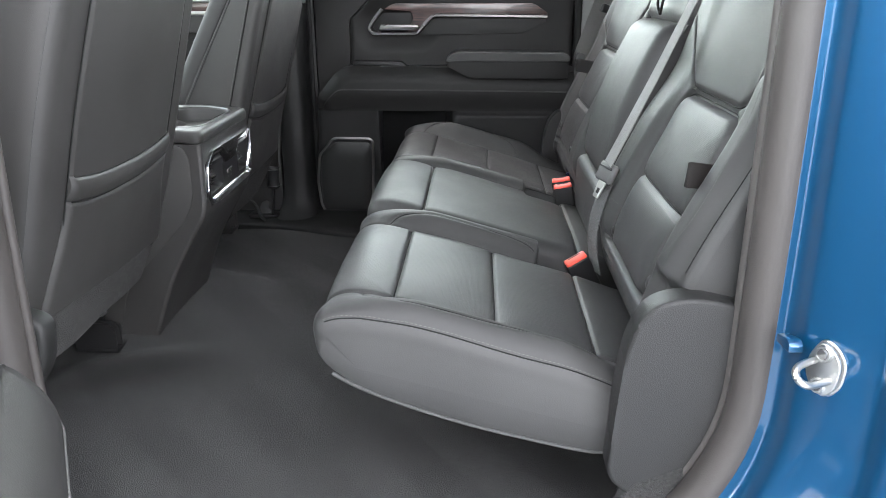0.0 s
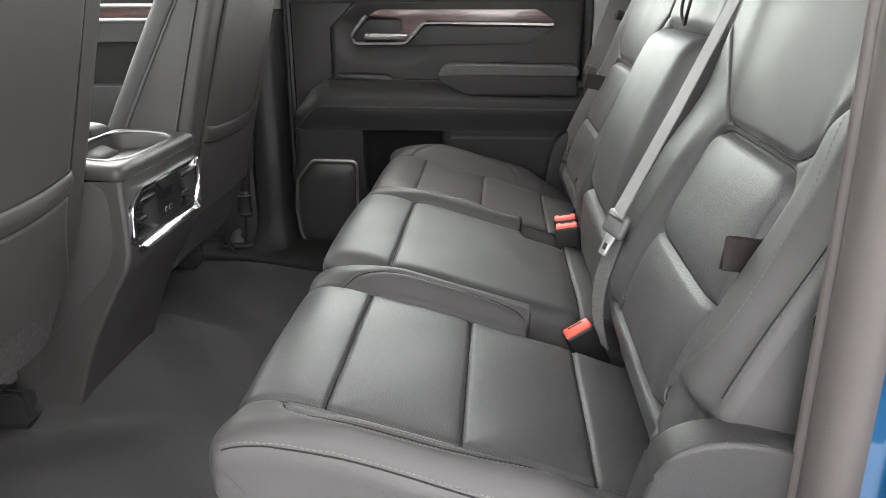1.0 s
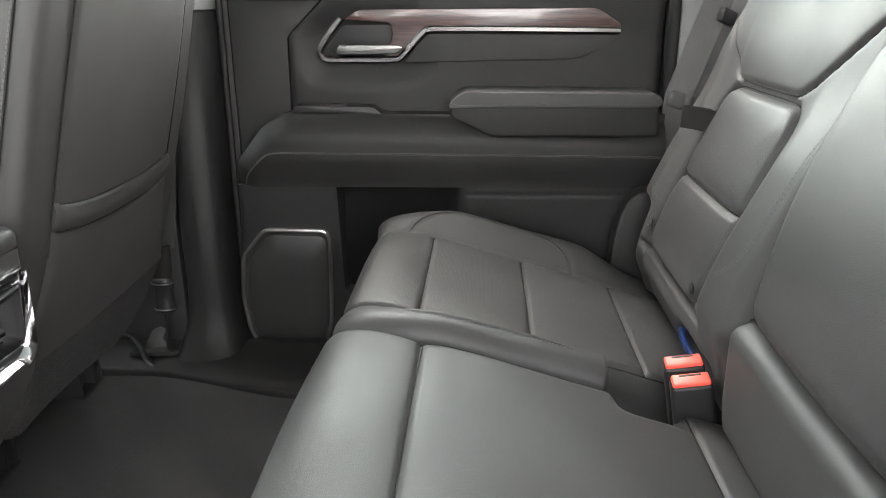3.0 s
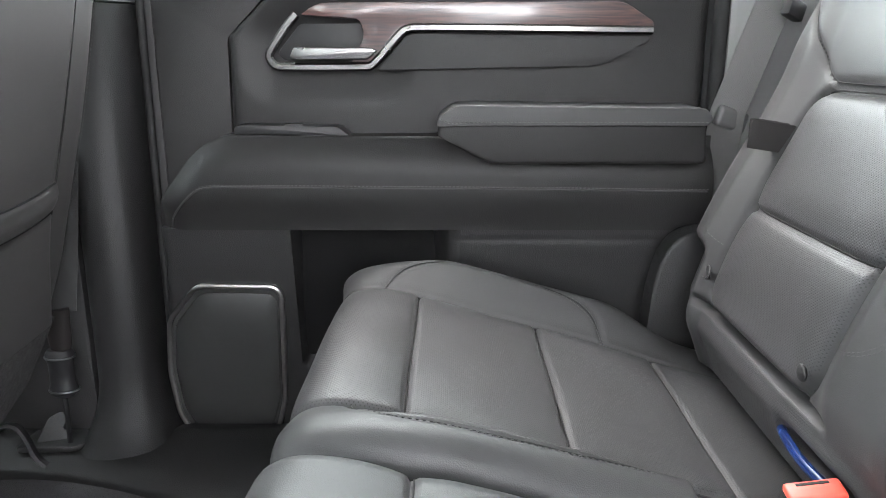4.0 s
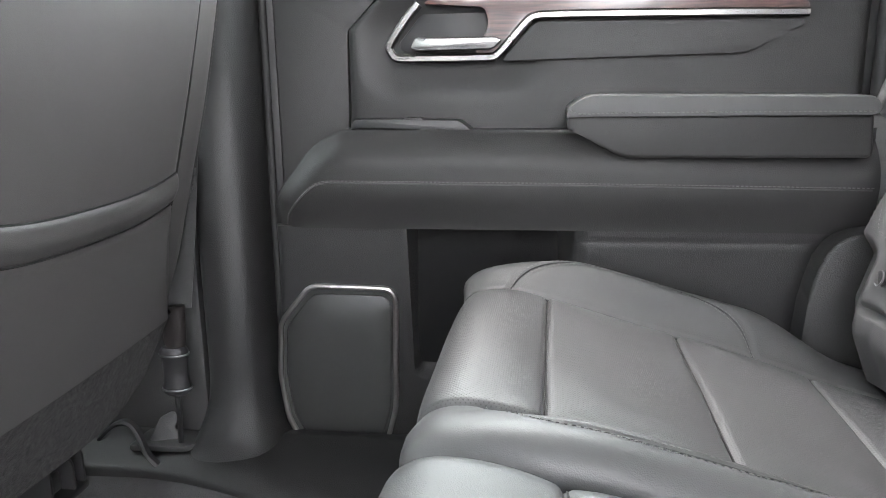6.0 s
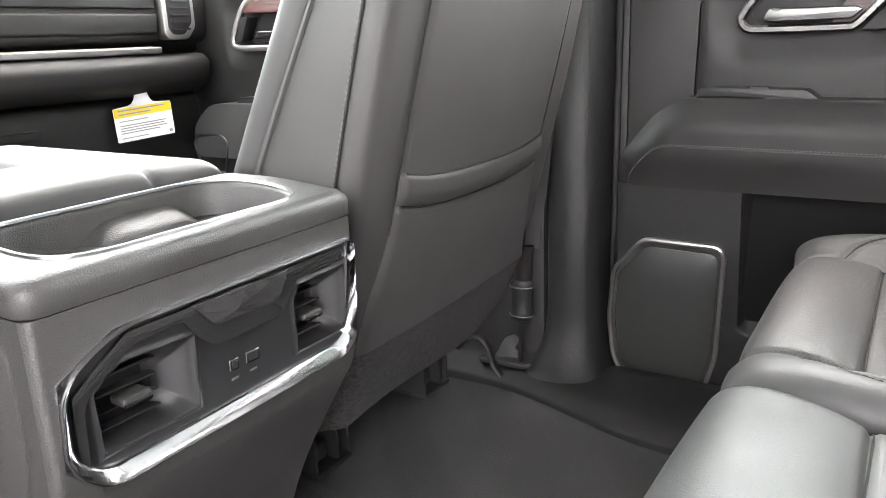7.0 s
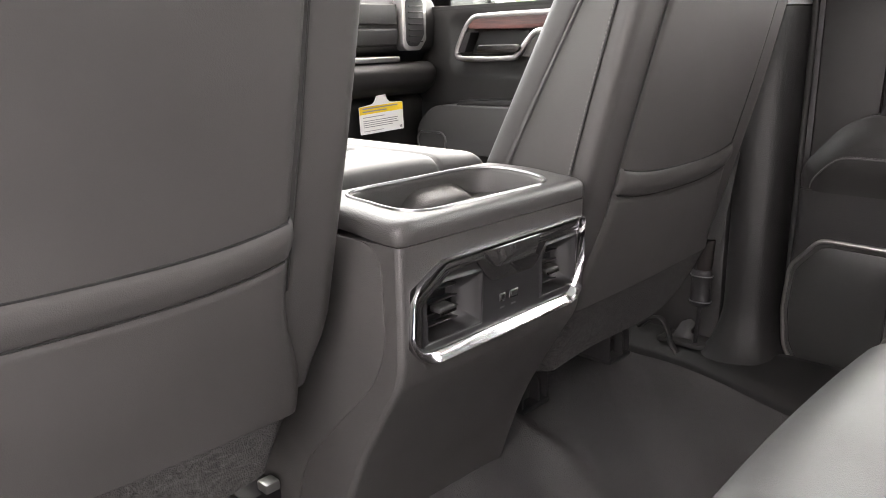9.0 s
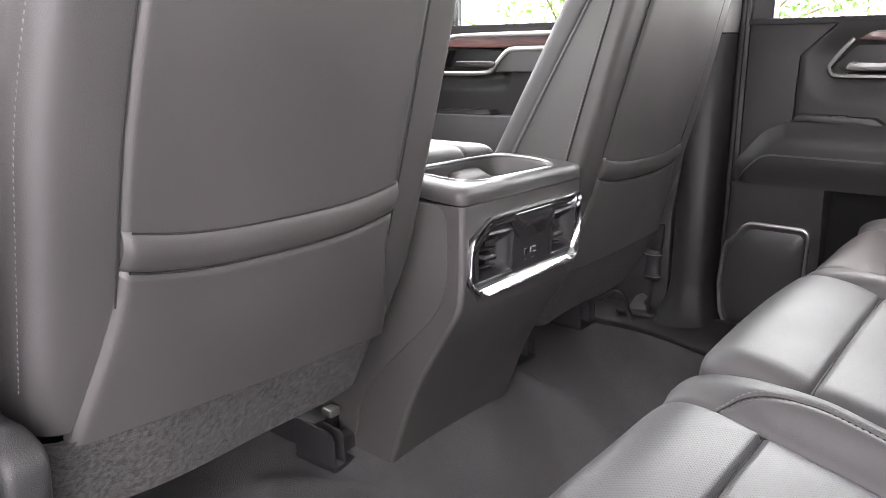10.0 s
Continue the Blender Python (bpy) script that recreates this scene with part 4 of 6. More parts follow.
def centre_seat():
    t = thing("centre_car_seat", "black leather centre seat with folded-up armrest backrest", "rear seat", "rear bench seats")

    def disp(X, Y, NZ):
        top = ease(NZ, 0.1, 0.6)
        d = 0.006 * (1 - (Y / 0.2) ** 2) * top
        for xs in (-0.004, 0.298):
            d = d - 0.005 * bump1(X, xs, 0.003) * top - 0.003 * bump1(X, xs, 0.016) * top
        d = d - 0.045 * ease(X, 0.205, 0.24) * ease(Y, 0.13, 0.17) * top * (1 - ease(X, 0.29, 0.30)) * 0.6
        return d + 0.0012 * np.sin(27 * X + 3) * np.sin(21 * Y + 1) * top
    cc, P = cushion_mesh("cushion", t, -0.198, 0.198, 0.03, 0.03, disp, lambda X, Y, NZ: np.zeros_like(X, bool), "smooth black leather centre cushion", 0.014)
    find = top_lookup(P[:190], (0, 0, 1))
    for xx in (-0.004, 0.298):
        seam(find, [(xx, -0.188), (xx, 0.188)], 0, 1, cc, 90)

    def pad(name, z0, z1, hw, x_of, depth, r, label, extra=None):
        zs, ys = np.linspace(z0, z1, int((z1 - z0) / 0.004)), np.linspace(-hw, hw, int(2 * hw / 0.0045))
        Z, Y = np.meshgrid(zs, ys, indexing="ij")
        dz = np.minimum(np.minimum(Z - z0, z1 - Z), r)
        dy = np.minimum(np.minimum(Y + hw, hw - Y), r)
        rx, ry = r - dz, r - dy
        D = -r + np.sqrt(np.maximum(r * r - np.minimum(rx * rx + ry * ry, r * r), 0))
        if extra is not None:
            D = D + extra(Z, Y)
        P = np.stack([x_of(Z) + BACK_N[0] * D, Y, Z + BACK_N[2] * D], 2)
        B = np.stack([x_of(Z) + depth + 0 * Z, Y, Z], 2)
        return slab_ob(name, P, B, LEATHER, t, label)
    front = lambda Z: 0.336 + 0.335 * (Z - 0.439)
    arm = pad("armrest_pad", 0.443, 0.752, 0.158, front, 0.10, 0.034, "folded-up padded leather armrest", lambda Z, Y: 0.006 * (1 - (Y / 0.16) ** 2) + 0.016 * np.sin(math.pi * np.clip((Z - 0.443) / 0.309, 0, 1)))
    pad("lower_pad", 0.30, 0.446, 0.172, lambda Z: front(np.maximum(Z, 0.425)) - 0.002 + 1.4 * np.maximum(0.36 - Z, 0.0) ** 2, 0.10, 0.02, "padded leather panel below the armrest")
    pad("upper_pad", 0.742, 0.99, 0.175, lambda Z: front(Z) + 0.02, 0.08, 0.03, "leather upper backrest panel")
    loop = smooth_line([(0.455, -0.01, 0.757), (0.452, 0.012, 0.775), (0.458, 0.014, 0.81), (0.462, -0.012, 0.83), (0.459, -0.034, 0.81), (0.453, -0.03, 0.775), (0.456, -0.008, 0.757)], 60, 3)
    swept("pull_loop", loop, ring(0.0028, 8), (1, 0, 0), STRAP, t, "thin black cord pull loop")
    part("back_shell", block(0.50, 0.60, -0.70, 0.70, 0.12, 0.99, 0.02), PLASTIC, t, "black bench back shell")
    return t


outer_seat(1)
outer_seat(-1)
centre_seat()


# ---- rear belts and buckles ----
def buckle(place, lean, turn, label):
    t = thing("seat_belt_buckle", label, "belt buckle", "rear buckles")
    body = part("body", block(-0.0235, 0.0235, -0.013, 0.013, -0.09, 0.0, 0.005, 3), PLASTIC_DEEP, t)
    btn = part("release_button", block(-0.0215, 0.0215, -0.0105, 0.0105, -0.004, 0.0045, 0.003, 3), RED, t, "bright red release button")
    part("slot", block(-0.0125, 0.0125, 0.0035, 0.0065, 0.0035, 0.0052, 0.0004, 1), PLASTIC_DEEP, btn)
    t.matrix_basis = pose(*place, *lean, turn)
    return t


buckle((0.286, -0.236, 0.322), (8, -28), 12, "black belt buckle with red button in the cushion pocket")
buckle((0.303, 0.226, 0.360), (6, -10), -4, "black belt buckle with red button beside another")
buckle((0.304, 0.192, 0.353), (6, -10), -4, "black belt buckle with red button beside another")


def centre_belt():
    t = thing("centre_seat_belt", "grey centre seat belt stretched down the backrest with tongue", "seat belt")
    p = np.array([(0.500, -0.262, 0.90), (0.400, -0.252, 0.66), (0.334, -0.242, 0.508)])
    k = np.linspace(0, 1, 60)[:, None]
    twist = (1 - k) * np.array([[-0.96, 0.0, 0.34]]) + k * np.array([[-0.95, -0.12, 0.36]])
    ribbon("webbing", resample(p, 60), 0.044, 0.0016, twist, WEB_GREY, t, "light grey woven webbing")
    body = block(-0.030, 0.030, -0.006, 0.006, -0.019, 0.017, 0.006, 3)
    tg = part("tongue", body, GREY_HARD, t, "grey plastic belt tongue")
    tg.matrix_basis = pose(0.3335, -0.2398, 0.4925, -24, 0, -74)
    part("slot", block(-0.024, 0.024, -0.0072, 0.0072, 0.005, 0.0095, 0.001, 1), PLASTIC_DEEP, tg)
    blade = part("blade", prism(fillet([(-0.011, -0.05), (0.011, -0.05), (0.014, -0.018), (-0.014, -0.018)], 0.003, 3), -0.0014, 0.0014, "y", 0.0005), STEEL, tg, "bright steel latch blade")
    part("blade_hole", block(-0.005, 0.005, -0.0019, 0.0019, -0.042, -0.032, 0.0005, 1), PLASTIC_DEEP, tg)
    low = smooth_line([(0.336, -0.247, 0.485), (0.327, -0.243, 0.45), (0.314, -0.243, 0.40), (0.313, -0.244, 0.35), (0.325, -0.244, 0.30)], 50, 3)
    ribbon("lower_webbing", low, 0.044, 0.0016, (-0.95, -0.25, 0.2), WEB_DARK, t, "dark lower belt webbing")


centre_belt()


def outer_belt(s):
    t = thing("outer_seat_belt", "grey seat belt hanging beside the rear pillar with tongue", "seat belt", "outer rear belts")
    p = resample([(0.505, s * 0.782, 0.90), (0.455, s * 0.783, 0.745), (0.408, s * 0.784, 0.605), (0.398, s * 0.784, 0.50), (0.402, s * 0.784, 0.25)], 70)
    ribbon("webbing", p, 0.047, 0.0016, (-0.35, -s * 0.93, 0.1), WEB_GREY, t)
    tg = part("tongue", block(-0.026, 0.026, -0.007, 0.007, -0.016, 0.014, 0.006, 3), GREY_HARD, t, "grey plastic belt tongue")
    tg.matrix_basis = pose(0.414, s * 0.784, 0.598, 0, 18, s * 20)
    gd = part("belt_guide", block(-0.016, 0.016, -0.008, 0.008, -0.012, 0.012, 0.004, 2), PLASTIC_DEEP, t, "small black belt guide clip")
    gd.matrix_basis = pose(0.468, s * 0.745, 0.742, 0, 20, s * 30)


outer_belt(1)


def latch_hook():
    p = smooth_line([(0.44, -0.722, 0.577), (0.425, -0.734, 0.580), (0.416, -0.736, 0.576), (0.414, -0.735, 0.566), (0.417, -0.733, 0.556)], 24, 3)
    ob = swept("seat_latch", p, ring(0.0045, 8), (0, 1, 0), SATIN)
    tagged(ob, "small grey metal backrest latch hook at the seat side", "seat latch")


latch_hook()


# ---- front seats ----
def rr(x0, x1, y0, y1, r, n=6):
    return fillet([(x0, y0), (x1, y0), (x1, y1), (x0, y1)], r, n)


SEAT_N = np.array([0.965, 0.0, -0.26])


def seat_rear(z):
    return -0.461 + 0.27 * (z - 0.56)


def on_back(Y, Z, D):
    return np.stack([seat_rear(Z) + SEAT_N[0] * D, Y, Z + SEAT_N[2] * D], 2)


def front_seat(s):
    t = thing("front_car_seat", "black leather front seat with map pocket and carpeted lower back", "front seat", "front seats")
    loops = []
    for z in np.linspace(0.385, 1.02, 26):
        dep = max(0.172 - 0.26 * (z - 0.56), 0.075)
        top = ease(z, 0.90, 1.02)
        yi, yo = 0.196 + 0.012 * ease(z, 0.60, 1.0), 0.690 - 0.04 * ease(z, 0.62, 1.0)
        foot = ease(0.46 - z, 0.0, 0.08)
        yi, yo, dep = yi + 0.02 * foot, yo - 0.015 * foot, dep * (1 - 0.5 * foot) * (1 - 0.4 * top)
        xr = seat_rear(z) - 0.002
        lp = fillet([(xr, yi + 0.002), (xr, yo - 0.006), (xr - dep, yo - 0.004), (xr - dep, yi)], [0.022, 0.036, 0.045, 0.03], 8)
        loops.append([(a, s * b, z) for a, b in lp])
    back = loft("backrest", loops, LEATHER_BACK, t, "black leather seat back with side bolsters")
    # front cushion pad seen past the inner edge
    loops = []
    for z in np.linspace(0.40, 0.98, 16):
        dep = max(0.172 - 0.26 * (z - 0.56), 0.075)
        xr = seat_rear(z) - dep
        lp = fillet([(xr + 0.03, 0.197), (xr - 0.002, 0.192), (xr - 0.018, 0.205), (xr - 0.006, 0.25), (xr + 0.02, 0.25)], 0.012, 4)
        loops.append([(a, s * b, z) for a, b in lp])
    loft("front_bolster", loops, LEATHER, t, "lighter leather front bolster edge")
    # side seams
    zz = np.linspace(0.44, 0.98, 160)
    for off_x, mt in ((-0.036, THREAD_M), (-0.028, THREAD)):
        pth = np.stack([seat_rear(zz) + off_x, s * (0.1965 + 0.012 * ease(zz, 0.60, 1.0) + 0.002 * ease(off_x, -0.05, -0.02)), zz], 1)
        stitches("stitching", pth, (0.2, -s, 0), mt, back, 0.006, 0.004, 0.0010)
    pth = np.stack([seat_rear(zz) - 0.032, s * (0.1962 + 0.012 * ease(zz, 0.60, 1.0)), zz], 1)
    swept("seam", pth, ring(0.0016, 6), (0, 1, 0), SEAM, back)
    pth = np.stack([seat_rear(zz) - 0.012, s * (0.6855 - 0.04 * ease(zz, 0.62, 1.0)), zz], 1)
    stitches("stitching", pth, (0.3, s, 0), THREAD, back, 0.006, 0.004, 0.0008)
    zf = np.linspace(0.42, 0.96, 160)
    dep = np.maximum(0.172 - 0.26 * (zf - 0.56), 0.075)
    pth = np.stack([seat_rear(zf) - dep + 0.030, s * (0.1955 + 0.012 * ease(zf, 0.60, 1.0)), zf], 1)
    swept("seam_cord", pth, ring(0.003, 6), (0, 1, 0), THREAD, back)
    # upper rear panel
    zs, v = np.linspace(0.515, 0.985, 96), np.linspace(0, 1, 70)
    Z, V = np.meshgrid(zs, v, indexing="ij")
    Y = s * (0.262 + (0.346 - 0.04 * ease(Z, 0.6, 1.0)) * V + 0.01 * ease(Z, 0.6, 1.0))
    e = np.minimum(V, 1 - V) * 0.346
    fade = ease(Z, 0.530, 0.552)
    D = fade * 0.0032 * (1 - np.exp(-e / 0.003)) + fade * 0.004 * np.sin(math.pi * V) + 0.0008 * np.sin(18 * Z + 7 * V) - 0.004 * np.exp(-e / 0.0025)
    P = on_back(Y, Z, D)
    slab_ob("rear_panel", P, on_back(Y, Z, D * 0 - 0.012), LEATHER_BACK, back, "flat leather rear panel")
    # pocket with its elastic band
    w, v = np.linspace(0, 1, 80), np.linspace(0, 1, 90)
    W, V = np.meshgrid(w, v, indexing="ij")
    low = 0.0
    zt = 0.556 - low + 0.015 * np.abs(2 * V - 1) ** 3
    zb = 0.362 + 0.012 * V
    Z = zt + (zb - zt) * W
    yi = 0.262 - 0.026 * ease(0.50 - Z, 0.0, 0.12)
    yo = 0.606 + 0.053 * ease(0.545 - Z, 0.0, 0.24)
    Y = s * (yi + (yo - yi) * V)
    dd = (zt - Z)
    e = np.minimum(V, 1 - V) * 0.36
    D = 0.0065 + 0.005 * bump1(dd, 0.016, 0.014) - 0.004 * bump1(dd, 0.037, 0.003) + 0.004 * np.sin(math.pi * V) - 0.007 * np.exp(-e / 0.004) - 0.004 * np.exp(-np.maximum(dd, 0) / 0.002)
    P = on_back(Y, Z, D)
    pk = slab_ob("map_pocket", P, on_back(Y, Z, D * 0 - 0.012), LEATHER_BACK, t, "leather map pocket with a padded band")
    for yy in (0.2605, 0.6095):
        zc = np.linspace(0.50 - low, 0.97, 80)
        off = 0.01 * ease(zc, 0.6, 1.0) if yy < 0.4 else -0.03 * ease(zc, 0.6, 1.0)
        swept("seam", np.stack([seat_rear(zc) + 0.0005, s * (yy + off), zc], 1), ring(0.0011, 6), (1, 0, 0), SEAM, back)
    vv = np.linspace(0.02, 0.98, 60)
    for drop, mt in ((0.001, SEAM), (0.037, SEAM)):
        zl = 0.556 + 0.015 * np.abs(2 * vv - 1) ** 3 - drop
        yl = 0.262 - 0.026 * ease(0.50 - zl, 0.0, 0.12) + (0.344 + 0.053 * ease(0.545 - zl, 0.0, 0.24)) * vv
        dl = 0.0040 if drop < 0.01 else 0.0042
        swept("seam", np.stack([seat_rear(zl) + SEAT_N[0] * (dl + 0.004 * np.sin(math.pi * vv)), s * yl, zl + SEAT_N[2] * dl], 1), ring(0.0014, 6), (1, 0, 0), mt, pk)
    # carpeted flap
    W, V = np.meshgrid(np.linspace(0, 1, 40), np.linspace(0, 1, 60), indexing="ij")
    zt = 0.366 + 0.012 * V
    zb = 0.243 + 0.016 * V + 0.040 * ease(V, 0.78, 1.0) if s > 0 else 0.270 + 0.036 * np.abs(2 * V - 1) ** 5
    Z = zt + (zb - zt) * W
    Y = s * (0.222 + 0.012 * W + (0.462 - 0.02 * W) * V)
    X = seat_rear(zt) + 0.004 - 0.45 * (zt - Z) + 0.004 * np.sin(9 * V + 2) * W - 0.03 * ease(np.abs(2 * V - 1), 0.85, 1.0)
    P = np.stack([X, Y, Z], 2)
    B = P - np.array([0.02, 0, 0.004])
    slab_ob("carpet_flap", P, B, FELT, t, "charcoal felt flap under the seat back")
    # Headrest and posts stay out of view, added to keep windscreen light off the bench
    hr = [[(seat_rear(z) - 0.060 + a, s * 0.445 + b, z) for a, b in rr(-0.055 * q, 0.050 * q, -0.135 * q, 0.135 * q, 0.045 * q, 6)] for z, q in ((1.045, 0.80), (1.06, 0.95), (1.10, 1.0), (1.18, 1.0), (1.225, 0.93), (1.245, 0.75))]
    loft("headrest", hr, LEATHER_BACK, t, "unseen padded black leather headrest that blocks windscreen light")
    for dy in (-0.06, 0.06):
        swept("headrest_post", [(seat_rear(1.0) - 0.05, s * 0.445 + dy, 0.99), (seat_rear(1.06) - 0.06, s * 0.445 + dy, 1.07)], ring(0.006, 8), (0, 1, 0), STEEL, t)
    # base, side shield, runners
    part("seat_cushion", prism(fillet([(-0.60, 0.24), (-0.62, 0.36), (-0.70, 0.42), (-1.02, 0.43), (-1.10, 0.39), (-1.10, 0.24)], 0.03, 4), min(s * 0.21, s * 0.68), max(s * 0.21, s * 0.68), "y", 0.03, 4), LEATHER_BACK, t, "black leather front seat cushion")
    part("seat_frame", block(-1.02, -0.74, min(s * 0.25, s * 0.64), max(s * 0.25, s * 0.64), 0.16, 0.25, 0.02), PLASTIC_DEEP, t)
    sh = fillet([(-1.05, 0.22), (-1.05, 0.36), (-0.62, 0.395), (-0.50, 0.415), (-0.462, 0.40), (-0.47, 0.33), (-0.56, 0.22)], [0.02, 0.05, 0.05, 0.03, 0.02, 0.05, 0.03], 5)
    if s < 0:
        part("side_shield", prism(sh, min(s * 0.682, s * 0.722), max(s * 0.682, s * 0.722), "y", 0.012, 4), PLASTIC, t, "grey-black plastic seat side shield")
    up = 0.028 if s > 0 else 0.0
    xo = -0.034 if s > 0 else -0.026
    for yy in (0.330 if s > 0 else 0.181, 0.60):
        tr = part("seat_runner", block(-1.0, -0.66 + xo, min(s * (yy - 0.028), s * (yy + 0.03)), max(s * (yy - 0.028), s * (yy + 0.03)), 0.112 + up, 0.164 + up, 0.006), PLASTIC_DEEP, t, "black steel seat runner")
        cap = part("runner_cap", block(-0.70 + xo, -0.610 + xo, min(s * (yy - 0.036), s * (yy + 0.038)), max(s * (yy - 0.036), s * (yy + 0.038)), 0.098 + up, 0.108 + up, 0.003), PLASTIC_DEEP, tr, "black open-ended runner bracket")
        for off, top in ((-0.034, 0.168), (0.012, 0.158), (0.034, 0.162)):
            ol = fillet([(-0.70 + xo, 0.106 + up), (-0.613 + xo, 0.106 + up), (-0.613 + xo, top - 0.012 + up), (-0.622 + xo, top + up), (-0.70 + xo, top + 0.004 + up)], 0.005, 3)
            part("bracket_wall", prism(ol, min(s * (yy + off - 0.0025), s * (yy + off + 0.0025)), max(s * (yy + off - 0.0025), s * (yy + off + 0.0025)), "y", 0.0012), PLASTIC_DEEP, cap)
        part("bracket_foot", prism(fillet([(-0.645 + xo, 0.107 + up), (-0.628 + xo, 0.112 + up), (-0.628 + xo, 0.138 + up), (-0.645 + xo, 0.142 + up)], 0.003, 2), min(s * (yy - 0.025), s * (yy + 0.004)), max(s * (yy - 0.025), s * (yy + 0.004)), "y", 0.001), PLASTIC, cap)
        part("runner_bolt", block(-0.672 + xo, -0.650 + xo, min(s * (yy - 0.018), s * (yy + 0.004)), max(s * (yy - 0.018), s * (yy + 0.004)), 0.164 + up, 0.178 + up, 0.003), STEEL, tr)
    t.matrix_basis = Matrix.Translation((0, 0, -up))
    return t


front_seat(1)
front_seat(-1)


def front_belt():
    t = thing("front_seat_belt", "black front seat belt end with sleeve and cable at the sill", "seat belt")
    ribbon("webbing", resample([(-0.475, 0.752, 0.98), (-0.50, 0.748, 0.72), (-0.528, 0.735, 0.45), (-0.543, 0.730, 0.33)], 50), 0.046, 0.0016, (0.55, -0.8, 0.1), WEB_DARK, t)
    lp = [[(-0.546 + r * math.cos(a), 0.728 + r * 0.6 * math.sin(a), z) for a in np.linspace(0, 2 * math.pi, 16, endpoint=False)] for z, r in ((0.335, 0.019), (0.31, 0.018), (0.285, 0.017), (0.272, 0.014))]
    loft("webbing_loop", lp, STRAP, t, "folded brown-black belt loop")
    prof = [(0.274, 0.017), (0.268, 0.021), (0.258, 0.0205), (0.254, 0.0185), (0.222, 0.0185), (0.216, 0.0205), (0.206, 0.021), (0.201, 0.015)]
    loft("sleeve", [[(-0.549 + r * math.cos(a), 0.727 + r * 0.75 * math.sin(a), z) for a in np.linspace(0, 2 * math.pi, 20, endpoint=False)] for z, r in prof], PLASTIC_DEEP, t, "ribbed black plastic sleeve")
    for z in (0.263, 0.211):
        a = np.linspace(0, 2 * math.pi, 28, endpoint=False)
        swept("ring", np.stack([-0.549 + 0.0212 * np.cos(a), 0.727 + 0.0160 * np.sin(a), np.full(28, z)], 1), ring(0.0014, 6), (0, 0, 1), SATIN_DARK, t, "thin bright ring", closed=True)
    swept("cable", resample([(-0.551, 0.728, 0.205), (-0.556, 0.738, 0.16), (-0.568, 0.757, 0.108)], 16), ring(0.0042, 8), (1, 0, 0), PLASTIC_DEEP, t)
    c = thing("anchor_cover", "dark grey plastic belt anchor cover on the sill trim", "anchor cover")
    b = part("base_plate", prism(fillet([(-0.645, 0.738), (-0.555, 0.742), (-0.53, 0.775), (-0.56, 0.80), (-0.64, 0.80)], 0.008, 3), 0.098, 0.108, "z", 0.003), PLASTIC, c)
    tab = part("tab", prism(fillet([(-0.03, 0.0), (-0.012, 0.036), (0.006, 0.044), (0.018, 0.034), (0.008, 0.018), (0.022, 0.004), (0.018, -0.006)], 0.004, 3), -0.003, 0.003, "y", 0.0015), PLASTIC, c, "raised dark plastic tab")
    tab.matrix_basis = pose(-0.592, 0.765, 0.106, -28, 0, 18)


front_belt()


# ---- centre console ----
FACE = [(-0.122, 0.390), (0.128, 0.392), (0.147, 0.404), (0.150, 0.502), (-0.100, 0.500), (-0.144, 0.477), (-0.148, 0.415)]


def outline_sd(Y, Z, pts):
    """Signed distance to a closed outline of a few corners: negative inside (convex)."""
    d = np.full(np.broadcast(Y, Z).shape, -9.0)
    n = len(pts)
    for k in range(n):
        (a, b), (c, e) = pts[k], pts[(k + 1) % n]
        ln = math.hypot(c - a, e - b)
        d = np.maximum(d, ((e - b) * (Y - a) - (c - a) * (Z - b)) / ln)
    return d


VENTS = (((-0.118, 0.413), (-0.036, 0.413), (-0.034, 0.472), (-0.096, 0.474), (-0.120, 0.460)), ((0.074, 0.416), (0.140, 0.416), (0.142, 0.478), (0.080, 0.476), (0.072, 0.462)))
WELLS = ((-0.110, -0.062), (0.078, 0.118))


